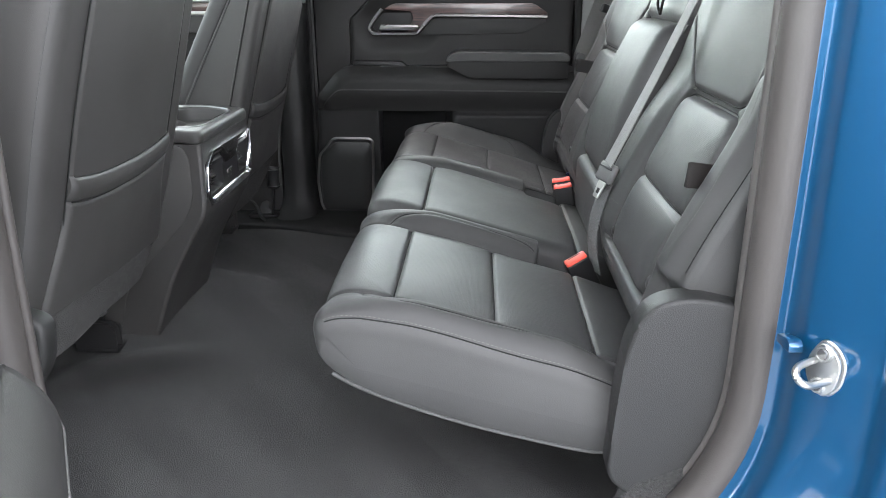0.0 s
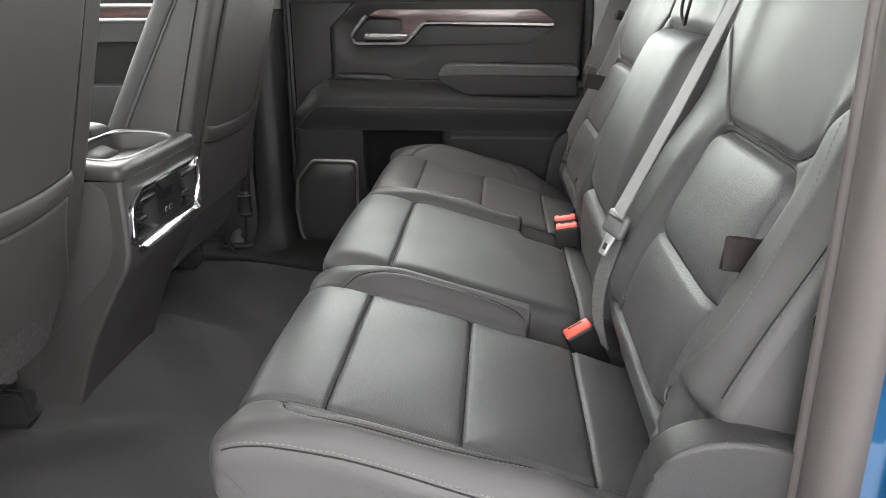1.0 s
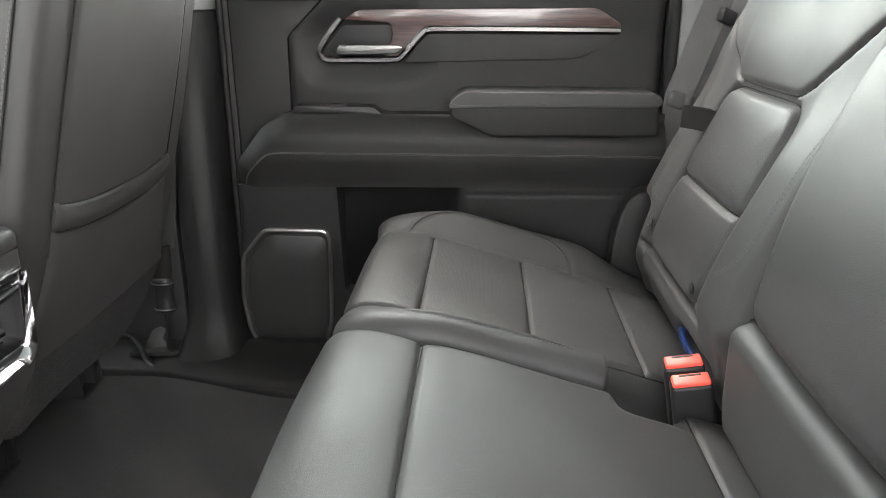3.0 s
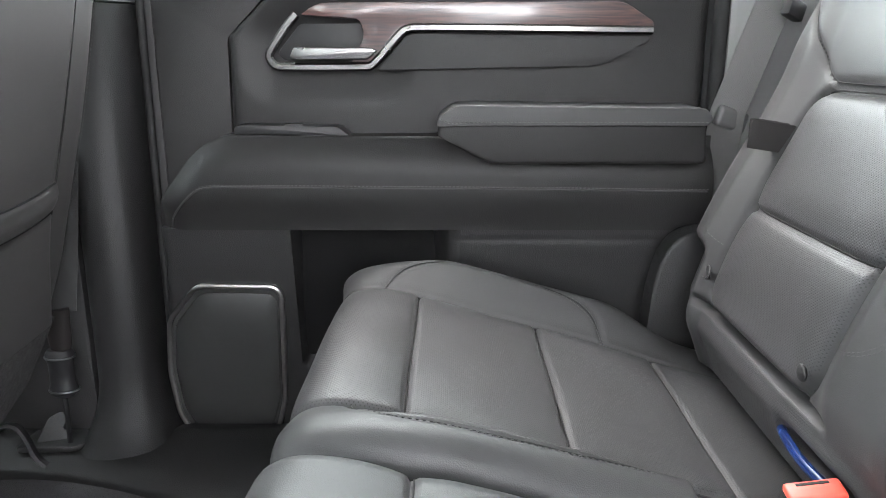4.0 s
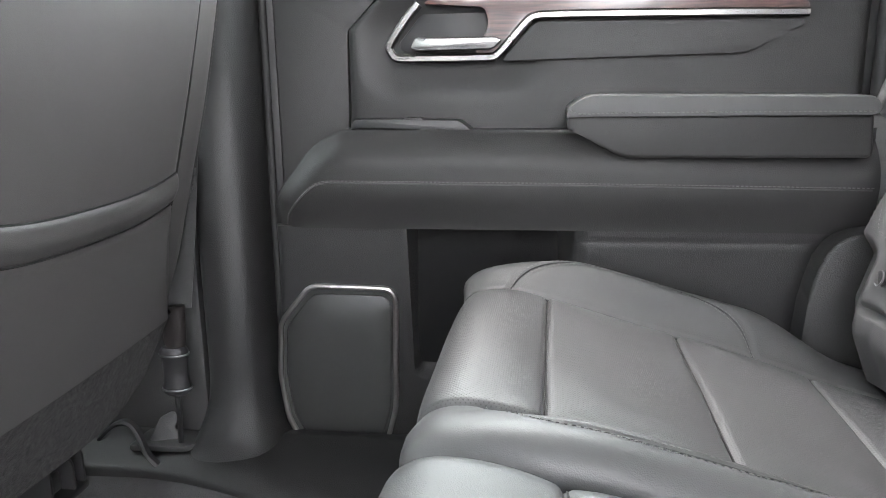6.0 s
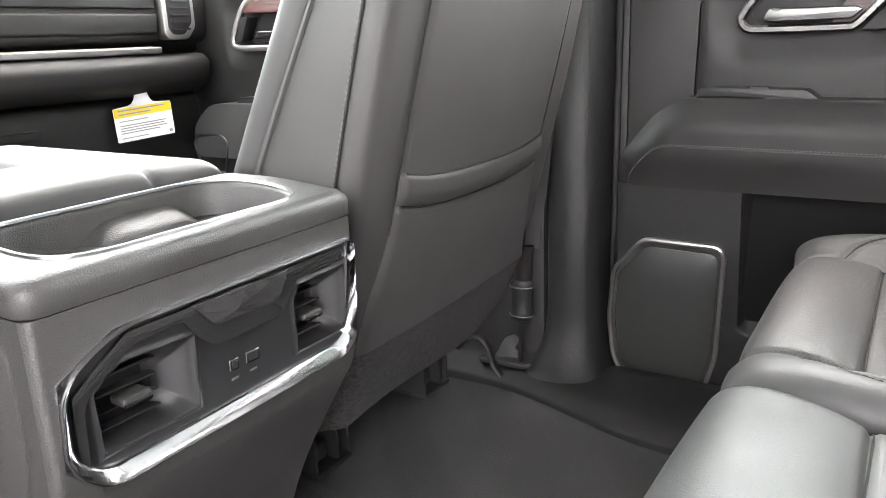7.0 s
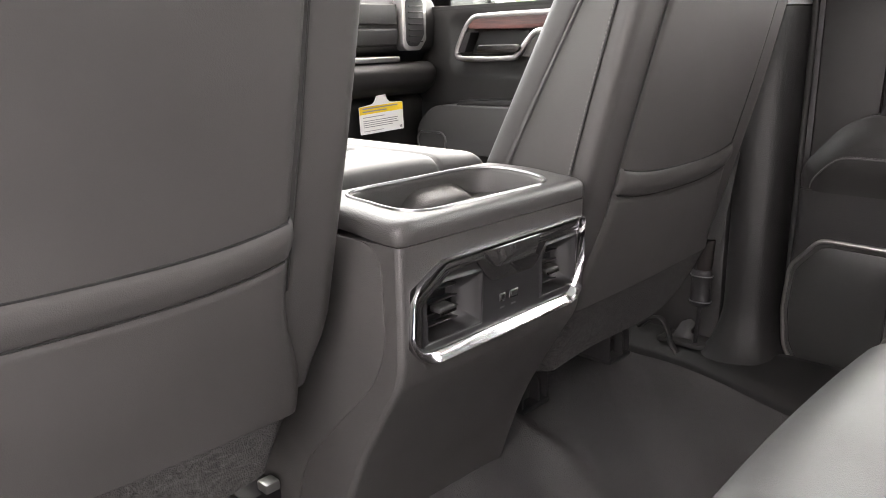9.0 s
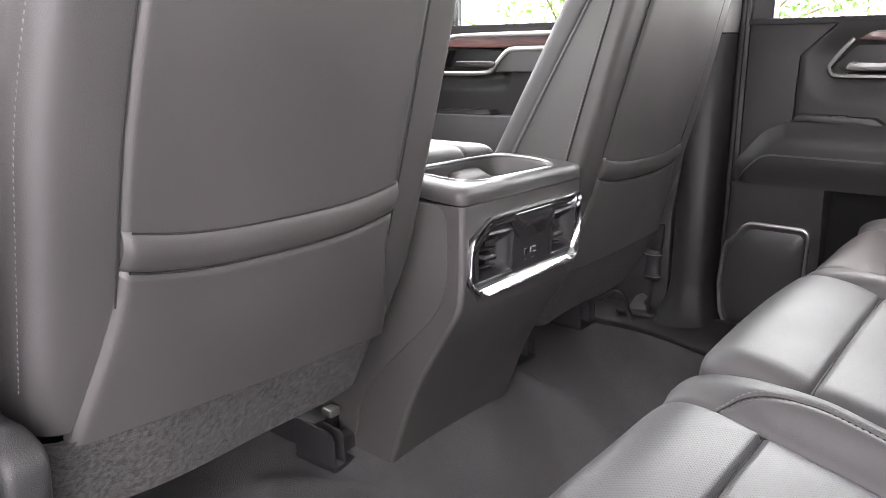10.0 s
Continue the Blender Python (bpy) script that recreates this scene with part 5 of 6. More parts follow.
def console():
    t = thing("centre_console", "black floor console with cup holders, rear vents and chrome bezel", "console")
    # rear fascia: one skin, sunk inside the bezel and again for the two vents
    prof = smooth_line([(-0.578, 0.10), (-0.562, 0.15), (-0.528, 0.24), (-0.466, 0.345), (-0.444, 0.378), (-0.4405, 0.43), (-0.4405, 0.522)], 400, 2)
    zs = np.concatenate([np.linspace(0.10, 0.392, 60), np.linspace(0.393, 0.506, 100), np.linspace(0.508, 0.522, 6)])
    ys = np.linspace(-0.156, 0.156, 250)
    Z, Y = np.meshgrid(zs, ys, indexing="ij")
    X = np.interp(Z, prof[:, 1], prof[:, 0])
    e = np.clip(0.156 - np.abs(Y), 0, 0.008)
    X = X - (0.008 - np.sqrt(np.maximum(0.008 ** 2 - (0.008 - e) ** 2, 0)))
    sd = outline_sd(Y, Z, FACE)
    X = X - 0.004 * ease(-sd, 0.0, 0.003)
    for v, (w0, w1) in zip(VENTS, WELLS):
        sv = outline_sd(Y, Z, v)
        core = box_sd(Y, Z, w0, w1, 0.419, 0.468, 0.003)
        slope = np.where(sv < 0, np.clip(-sv / np.maximum(-sv + np.maximum(core, 0.0), 1e-6), 0, 1), 0)
        X = X - 0.020 * ease(slope, 0.0, 1.0) - 0.012 * ease(-core, -0.001, 0.002)
        X = X + 0.0022 * np.exp(-(sv / 0.0022) ** 2)
    P = np.stack([X, Y, Z], 2)
    B = np.stack([0 * X - 0.75, Y, Z], 2)
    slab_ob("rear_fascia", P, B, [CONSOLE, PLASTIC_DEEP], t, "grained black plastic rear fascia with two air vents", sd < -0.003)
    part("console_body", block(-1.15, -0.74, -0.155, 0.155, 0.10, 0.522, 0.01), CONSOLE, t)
    for s in (1, -1):
        side = fillet([(-1.10, 0.13), (-0.655, 0.12), (-0.632, 0.205), (-0.607, 0.243), (-0.486, 0.367), (-0.466, 0.412), (-0.466, 0.494), (-0.476, 0.5175), (-0.50, 0.5225), (-1.10, 0.5225)], [0, 0.02, 0.03, 0.03, 0.04, 0.04, 0.025, 0.012, 0.012, 0], 5)
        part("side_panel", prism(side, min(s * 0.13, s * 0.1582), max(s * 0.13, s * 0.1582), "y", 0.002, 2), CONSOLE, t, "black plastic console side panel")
    # cap with cup holders
    n = 96

    def lp(o, z):
        q = resample(o, n, True)
        q = np.roll(q, -int(np.argmin(np.abs(np.arctan2(q[:, 1], q[:, 0] + 0.519)))), 0)
        return [(a, b, z + 0.006 * float(ease(-0.44 - a, 0.0, 0.10))) for a, b in q]
    outer = lambda i, r: rr(-0.602 + i, -0.4385 - i, -0.158 + i, 0.158 - i, r, 8)
    cup = lambda i: rr(-0.580 + i, -0.457 - i, -0.124 + i, 0.120 - i, 0.050 - i * 0.5, 10)
    loops = [lp(outer(i, r), z) for i, r, z in ((0.0012, 0.015, 0.5230), (0.0, 0.015, 0.5242), (0.0, 0.015, 0.5365), (0.0004, 0.015, 0.5385), (0.0018, 0.015, 0.5425), (0.0045, 0.015, 0.5452), (0.0085, 0.015, 0.5468), (0.0100, 0.015, 0.5470))]
    loops += [lp(cup(i), z) for i, z in ((-0.0060, 0.5474), (-0.0045, 0.5474), (-0.001, 0.5466), (0.001, 0.544), (0.0015, 0.541), (0.005, 0.495), (0.008, 0.474), (0.014, 0.470))]
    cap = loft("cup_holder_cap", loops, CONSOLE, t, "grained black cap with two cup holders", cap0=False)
    c = np.array(lp(cup(-0.002), 0.5478))
    swept("cup_trim", c, [(-0.0022, -0.001), (-0.0012, 0.0014), (0.0012, 0.0014), (0.0022, -0.001)], (0, 0, 1), SATIN_DARK, cap, "thin satin chrome cup holder trim", closed=True)
    bm = prism(fillet([(-0.052, 0.472), (-0.020, 0.528), (0.078, 0.528), (0.106, 0.472)], 0.030, 8), -0.600, -0.548, "x", 0.014, 5)
    for v in bm.verts:
        v.co.z += 0.42 * max(0.0, -0.550 - v.co.x) * (v.co.z > 0.50)
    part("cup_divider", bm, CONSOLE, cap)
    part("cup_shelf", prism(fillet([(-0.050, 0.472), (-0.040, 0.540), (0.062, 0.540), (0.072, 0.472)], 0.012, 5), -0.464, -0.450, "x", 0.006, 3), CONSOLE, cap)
    # lid
    x0, x1, yw = -0.98, -0.606, 0.162
    xs, ys = np.linspace(x0, x1, 110), np.linspace(-yw, yw, 100)
    X, Y = np.meshgrid(xs, ys, indexing="ij")
    e = np.minimum(np.minimum(X - x0, x1 - X), np.minimum(Y + yw, yw - Y))
    H = 0.567 - 0.028 * np.exp(-np.maximum(e, 0) / 0.008) + 0.005 * (1 - (Y / yw) ** 2)
    H -= 0.005 * bump1(Y, 0.075, 0.003) + 0.002 * bump1(Y, 0.075, 0.012)
    H -= 0.003 * bump1(X, -0.690, 0.003) * (Y < 0.07)
    pad = box_sd(X, Y, -0.90, -0.72, -0.10, 0.03, 0.012)
    H -= 0.009 * ease(-pad, 0.0, 0.006) - 0.003 * bump1(pad, 0.004, 0.004)
    P = np.stack([X, Y, H], 2)
    lid = slab_ob("armrest_lid", P, np.stack([X, Y, 0 * X + 0.515], 2), LEATHER, t, "stitched black leather armrest lid")
    q = np.linspace(-0.95, -0.64, 120)
    for yy in (0.067, 0.083):
        stitches("stitching", np.stack([q, np.full(120, yy), np.full(120, 0.5705)], 1), (0, 0, 1), THREAD_L, lid)
    # chrome bezel, wide along the bottom
    o = resample(fillet(FACE, [0.024, 0.020, 0.012, 0.008, 0.02, 0.02, 0.026], 8), 300, True)
    tn = np.roll(o, -1, 0) - np.roll(o, 1, 0)
    nin = np.stack([-tn[:, 1], tn[:, 0]], 1) / np.linalg.norm(tn, axis=1)[:, None]
    if ((np.array([0.0, 0.45]) - o) * nin).sum() < 0:
        nin = -nin
    for k in range(6):
        nin = (np.roll(nin, 1, 0) + nin + np.roll(nin, -1, 0)) / 3
    wide = 0.0042 + 0.0095 * (1 - ease(o[:, 1], 0.388, 0.500))
    wide = wide * (1 - 0.6 * ease(o[:, 0], 0.105, 0.149) * ease(o[:, 1], 0.395, 0.46))
    rows = [[(x, a, b) for a, b in o + nin * (f * wide)[:, None]] for f, x in ((-0.05, -0.4455), (0.0, -0.4385), (0.06, -0.4355), (0.16, -0.4345), (0.4, -0.4363), (0.7, -0.4398), (1.0, -0.4445), (1.02, -0.4490))]
    loft("bezel", rows, CHROME, t, "bright chrome bezel with a wide lower bar", False, False)
    # gloss strip and pull flap
    strip = fillet([(-0.1380, 0.410), (-0.1350, 0.4645), (-0.090, 0.4935), (0.144, 0.4955), (0.144, 0.4835), (0.078, 0.483), (0.064, 0.466), (0.052, 0.456), (-0.018, 0.456), (-0.030, 0.466), (-0.044, 0.485), (-0.086, 0.483), (-0.1215, 0.463), (-0.1285, 0.452), (-0.1305, 0.410)], 0.004, 3)
    part("gloss_strip", prism(strip, -0.4465, -0.4405, "x", 0.0018), PIANO, t, "gloss black upper strip")
    flap = fillet([(-0.036, 0.4950), (-0.020, 0.474), (0.048, 0.474), (0.068, 0.4955)], 0.005, 4)
    bm = prism(flap, -0.4425, -0.4335, "x", 0.0032, 3)
    for v in bm.verts:
        v.co.x -= 0.27 * (v.co.z - 0.474)
    part("flap", bm, PIANO, t, "gloss black pull flap")
    for (w0, w1), v in zip(WELLS, VENTS):
        vent = part("vent_frame", prism(fillet([(w0 - 0.002, 0.4175), (w1 + 0.002, 0.4175), (w1 + 0.002, 0.4695), (w0 - 0.002, 0.4695)], 0.002, 2), -0.4745, -0.4725, "x", 0.0), PLASTIC_DEEP, t, "black air vent with slats and a bright-tipped lever")
        for k in range(4):
            z = 0.4225 + 0.0125 * k
            part("vent_slat", prism([(-0.4690, z - 0.002), (-0.4545, z + 0.0018), (-0.4545, z + 0.0036), (-0.4690, z + 0.0006)], w0, w1, "y", 0.0004, 1), PLASTIC_DEEP, vent)
        m = (w0 + w1) / 2
        part("lever", block(-0.462, -0.4445, m - 0.012, m + 0.012, 0.438, 0.4455, 0.003, 3), PLASTIC, vent)
        part("lever_tip", block(-0.4465, -0.4435, m - 0.0115, m + 0.0115, 0.4375, 0.4412, 0.0012, 2), SATIN, vent, "bright lever tip")
    for y, w in ((0.001, 0.005), (0.021, 0.0075)):
        u = part("charging_port", block(-0.4455, -0.4430, y - w, y + w, 0.4275, 0.4375, 0.0018, 3), SATIN, t, "small charging socket with bright rim")
        part("socket", block(-0.4433, -0.4425, y - w + 0.0022, y + w - 0.0022, 0.4297, 0.4353, 0.0003, 1), PLASTIC_DEEP, u)
        part("printed_mark", block(-0.4447, -0.4441, y - 0.0035, y + 0.0035, 0.4195, 0.4213, 0.0, 1), GREY_HARD, t)
    return t


console()


# ---- doors ----
def chain(pts, y, n=90, rounds=2):
    q = smooth_line(pts, n, rounds)
    return np.stack([q[:, 0], np.full(len(q), y), q[:, 1]], 1)


class Door:
    """Rear door in closed position; s is +1 on the far side, -1 on the open side."""

    def __init__(self, name, s, label):
        self.t, self.s = tagged(new(name), label, "door", "rear doors", "structure"), s

    def flat(self, name, outline, y0, y1, mat, label="", bevel=0.003, seg=2, parent=None):
        a, b = sorted((self.s * y0, self.s * y1))
        return part(name, prism(outline, a, b, "y", bevel, seg), mat, parent or self.t, label)

    def sheet(self, name, X, Z, Yv, back, mat, label="", parent=None):
        P = np.stack([X, self.s * Yv, Z], 2)
        return slab_ob(name, P, np.stack([X, self.s * (Yv * 0 + back), Z], 2), mat, parent or self.t, label)


SPEAKER = [(-0.362, 0.351), (-0.244, 0.349), (-0.235, 0.336), (-0.240, 0.245), (-0.246, 0.150), (-0.263, 0.090), (-0.285, 0.072), (-0.376, 0.072), (-0.404, 0.085), (-0.420, 0.122), (-0.424, 0.20), (-0.412, 0.292)]


def low_y(z):
    return 0.778 + 0.17 * (0.44 - z)


def rear_door(name, s, label):
    d = Door(name, s, label)
    x0, x1 = -0.412, 0.388
    d.flat("door_shell", fillet([(x0, 0.10), (x0, 0.778), (x1, 0.778), (x1, 0.40), (x1 - 0.10, 0.10), (0.05, 0.04), (-0.36, 0.04)], [0.08, 0.01, 0.01, 0.05, 0.2, 0.1, 0.06], 5), 0.845, 0.95, PLASTIC_SOFT, "", 0.01)
    d.flat("outer_skin", fillet([(x0 - 0.03, 0.05), (x0 - 0.03, 0.785), (x1 + 0.05, 0.785), (x1 + 0.05, 0.40), (x1 - 0.08, 0.02), (-0.36, -0.02)], [0.05, 0.01, 0.01, 0.05, 0.2, 0.1], 5), 0.952, 0.985, BLUE, "metallic blue outer door skin", 0.01)
    # upper lining with the handle recess
    X, Z = np.meshgrid(np.linspace(-0.300, x1 - 0.003, 150), np.linspace(0.562, 0.775, 64), indexing="ij")
    lim = np.clip((Z - 0.712) / (0.775 - 0.712), 0, 1) * 0.068
    X = X + lim * (1 - (X + 0.300) / (x1 - 0.003 + 0.300))
    scoop = box_sd(X, Z, -0.262, -0.05, 0.640, 0.745, 0.04)
    Yv = 0.826 + 0.014 * ease(-scoop, -0.034, 0.030) - 0.006 * ease(Z, 0.70, 0.775)
    e = np.minimum(x1 - 0.003 - X, X - (-0.300 + lim))
    Yv = Yv + 0.010 * np.exp(-np.maximum(e, 0) / 0.004)
    d.sheet("upper_lining", X, Z, Yv, 0.85, PLASTIC_SOFT, "soft dark upper door lining")
    d.flat("corner_panel", fillet([(x0 + 0.004, 0.45), (x0 + 0.004, 0.775), (-0.236, 0.775), (-0.302, 0.71), (-0.305, 0.56)], 0.006, 3), 0.836, 0.85, PLASTIC_SOFT, "", 0.004)
    # handle group
    d.flat("handle_cup", fillet([(-0.192, 0.735), (-0.104, 0.735), (-0.098, 0.715), (-0.122, 0.680), (-0.222, 0.678), (-0.230, 0.690)], 0.008, 4), 0.836, 0.852, PLASTIC_DEEP, "deep black handle cup")
    wd = fillet([(-0.190, 0.741), (-0.165, 0.757), (0.262, 0.757), (0.304, 0.730), (0.304, 0.7225), (-0.046, 0.7275), (-0.093, 0.676), (-0.120, 0.676), (-0.100, 0.713), (-0.107, 0.735)], [0.004, 0.012, 0.012, 0.004, 0.002, 0.01, 0.006, 0.004, 0.012, 0.008], 4)
    d.flat("wood_trim", wd, 0.811, 0.84, WOOD, "glossy dark reddish wood trim strip", 0.004, 3)
    bez = chain([(-0.196, 0.742), (-0.214, 0.722), (-0.236, 0.691), (-0.238, 0.683), (-0.230, 0.671), (-0.215, 0.6695), (-0.10, 0.6695), (-0.090, 0.671), (-0.050, 0.7175), (-0.040, 0.7225), (-0.02, 0.7235), (0.15, 0.7215), (0.304, 0.7185)], s * 0.812, 160)
    swept("handle_bezel", bez, [(-0.0058, -0.006), (0.0058, -0.006), (0.0058, 0.002), (0.003, 0.0045), (-0.003, 0.0045), (-0.0058, 0.002)], (0, -s, 0), SATIN, d.t, "satin chrome handle bezel")
    lever = fillet([(-0.207, 0.683), (-0.200, 0.6975), (-0.090, 0.6965), (-0.082, 0.692), (-0.096, 0.680), (-0.197, 0.679)], 0.004, 4)
    d.flat("handle_lever", lever, 0.800, 0.818, SATIN, "satin chrome pull lever", 0.004, 3)
    ins = fillet([(-0.040, 0.7155), (0.300, 0.7115), (0.300, 0.703), (0.270, 0.690), (0.236, 0.6695), (-0.085, 0.6645)], [0.01, 0.004, 0.01, 0.02, 0.02, 0.006], 5)
    d.flat("leather_inlay", ins, 0.813, 0.84, PLASTIC_SOFT, "black leather inlay under the wood strip", 0.006, 4)
    # bolster
    big = [(-0.408, 0.20), (0.60, 0.20), (0.60, 0.5745), (-0.12, 0.5745), (-0.290, 0.5800), (-0.345, 0.556), (-0.404, 0.482)]
    X, V = np.meshgrid(np.linspace(-0.4075, x1, 170), np.linspace(0, 1, 60), indexing="ij")
    up = smooth_line([(-0.4075, 0.462), (-0.402, 0.487), (-0.372, 0.527), (-0.340, 0.558), (-0.312, 0.574), (-0.280, 0.5795), (-0.20, 0.577), (-0.12, 0.5745), (x1, 0.5745)], 200, 2)
    top = np.interp(X, up[:, 0], up[:, 1])
    Z = 0.441 + (top - 0.441) * V
    e = np.clip(-outline_sd(X, Z, big), 0, 1)
    Yv = 0.757 + 0.028 * (1 - np.clip(e / 0.05, 0, 1)) ** 2.0 + 0.014 * ease(0.503 - Z, 0.0, 0.07)
    b = d.sheet("bolster", X, Z, Yv, 0.85, PLASTIC_SOFT, "padded soft black door bolster")
    st = chain([(-0.386, 0.447), (-0.382, 0.463), (-0.345, 0.502), (-0.325, 0.509), (-0.29, 0.509), (0.1, 0.506), (0.38, 0.502)], s * 0.7565, 260)
    es = np.clip(-outline_sd(st[:, 0], st[:, 2], big), 0, 1)
    st[:, 1] = s * (0.7566 + 0.028 * (1 - np.clip(es / 0.05, 0, 1)) ** 2.0 + 0.014 * ease(0.503 - st[:, 2], 0.0, 0.07))
    stitches("stitching", st, (0, -s, 0), THREAD_L, b, 0.0055, 0.0036, 0.0006)
    swept("seam_fold", st + np.array([0, 0, -0.0025]), ring(0.0012, 6), (0, -s, 0), LEATHER, b)
    # armrest
    d.flat("armrest_body", fillet([(0.003, 0.578), (0.003, 0.597), (0.366, 0.595), (0.370, 0.541), (0.074, 0.541), (0.018, 0.572)], [0.004, 0.01, 0.006, 0.01, 0.012, 0.01], 4), 0.738, 0.84, PLASTIC_SOFT, "padded soft black armrest", 0.008, 4)
    pad = d.flat("armrest_pad", fillet([(0.002, 0.592), (0.003, 0.604), (0.026, 0.6215), (0.362, 0.6165), (0.372, 0.602), (0.365, 0.593), (0.02, 0.594)], [0.004, 0.01, 0.02, 0.012, 0.008, 0.006, 0.01], 5), 0.728, 0.84, LEATHER, "smooth leather armrest pad", 0.014, 6)
    stitches("stitching", chain([(0.008, 0.602), (0.02, 0.5965), (0.05, 0.599), (0.362, 0.598)], s * 0.7272, 160, 2), (0, -s, 0), THREAD_L, pad, 0.0055, 0.0036, 0.0008)
    # window switch
    sw = d.flat("switch_plate", fillet([(-0.290, 0.574), (-0.285, 0.5905), (-0.14, 0.588), (-0.122, 0.574)], 0.006, 3), 0.785, 0.832, PLASTIC_DEEP, "black window switch plate", 0.004)
    d.flat("window_switch", fillet([(-0.222, 0.585), (-0.215, 0.5915), (-0.192, 0.5915), (-0.186, 0.585)], 0.003, 3), 0.790, 0.815, PLASTIC, "black window switch", 0.002, 2, sw)
    # lower panel with the map pocket
    X, Z = np.meshgrid(np.linspace(x0 + 0.006, x1, 150), np.linspace(0.052, 0.442, 100), indexing="ij")
    X = X - 0.020 * ease(0.44 - Z, 0.0, 0.25) * ease(-X, 0.30, 0.406)
    pk = box_sd(X, Z, -0.215, 0.024, 0.20, 0.60, 0.02)
    Yv = low_y(Z) + 0.075 * ease(-pk, 0.0, np.where(X > -0.08, 0.045, 0.010)) * ease(Z, 0.18, 0.30)
    Yv = Yv + 0.0022 * bump1(Z, 0.425, 0.003) * ease(X, 0.024, 0.03)
    Yv = Yv + 0.012 * np.exp(-np.maximum(X - (x0 + 0.006) + 0.020 * ease(0.44 - Z, 0.0, 0.25), 0) / 0.004) - 0.004 * (X > 0.024) * ease(X, 0.024, 0.03)
    # Dark sheet in the shallow recess, painting in a deep pocket's shade
    d.flat("pocket_shade", fillet([(-0.213, 0.20), (0.022, 0.20), (0.022, 0.440), (-0.213, 0.440)], 0.01, 3), 0.836, 0.8445, POCKET_SHADE, "near-black sheet standing in for the map pocket's shade", 0.002)
    d.sheet("lower_panel", X, Z, Yv, 0.90, PLASTIC, "grained black lower door panel with pocket")
    # speaker
    sp = resample(fillet(SPEAKER, 0.015, 5), 150, True)
    path = np.stack([sp[:, 0], s * (low_y(sp[:, 1]) - 0.007), sp[:, 1]], 1)
    swept("speaker_bezel", path, [(-0.0035, -0.010), (0.0035, -0.010), (0.0035, 0.0), (0.0012, 0.0018), (-0.0012, 0.0018), (-0.0035, 0.0)], (0, -s, 0), SATIN_LIGHT, d.t, "satin chrome speaker bezel", closed=True)
    c = sp.mean(0)
    rings = []
    for q, off in ((1.0, 0.004), (0.97, -0.002), (0.915, -0.001), (0.912, 0.0025), (0.905, 0.0025), (0.902, -0.001), (0.89, -0.0022), (0.5, -0.0030), (0.2, -0.0030)):
        o = c + (sp - c) * q
        rings.append([(a, s * (low_y(z) + off), z) for a, z in o])
    loft("speaker_grille", rings, GRILLE, d.t, "smooth black speaker grille", cap0=False)
    # glass and its frame
    d.flat("window_sill", fillet([(x0, 0.774), (x0, 0.787), (x1, 0.787), (x1, 0.774)], 0.003, 3), 0.83, 0.90, RUBBER_DARK, "black rubber window sill strip", 0.003)
    fr = np.array([(x0 + 0.02, 0.78), (x0 + 0.035, 1.25), (x1 - 0.0, 1.25), (x1 + 0.0, 0.78)])
    swept("window_frame", np.stack([fr[:, 0], np.full(4, s * 0.88), fr[:, 1]], 1), [(-0.022, -0.02), (0.022, -0.02), (0.022, 0.02), (-0.022, 0.02)], (0, -s, 0), PLASTIC_DEEP, d.t, "black window frame")
    gl = d.flat("window_glass", [(x0 + 0.02, 0.78), (x0 + 0.035, 1.25), (x1, 1.25), (x1, 0.78)], 0.878, 0.882, GLASS, "clear door glass", 0)
    gl.visible_shadow = False
    return d.t


GRILLE = dotted(surface("black grille", (0.026, 0.027, 0.026), 0.42, grain=900, bump=0.1, vary=0.06, kind="cells", dist=0.0006), 0.0022, 0.25, 0.006)

rear_door("door_1", 1, "closed rear passenger door with leather bolster, wood strip and speaker")
near = rear_door("door_2", -1, "open rear door with grey leather bolster and window switch")
near.matrix_basis = Matrix.Translation((-0.424, -1.088, 0)) @ Matrix.Rotation(radians(-60), 4, 'Z') @ Matrix.Translation((0.46, 0.93, 0))


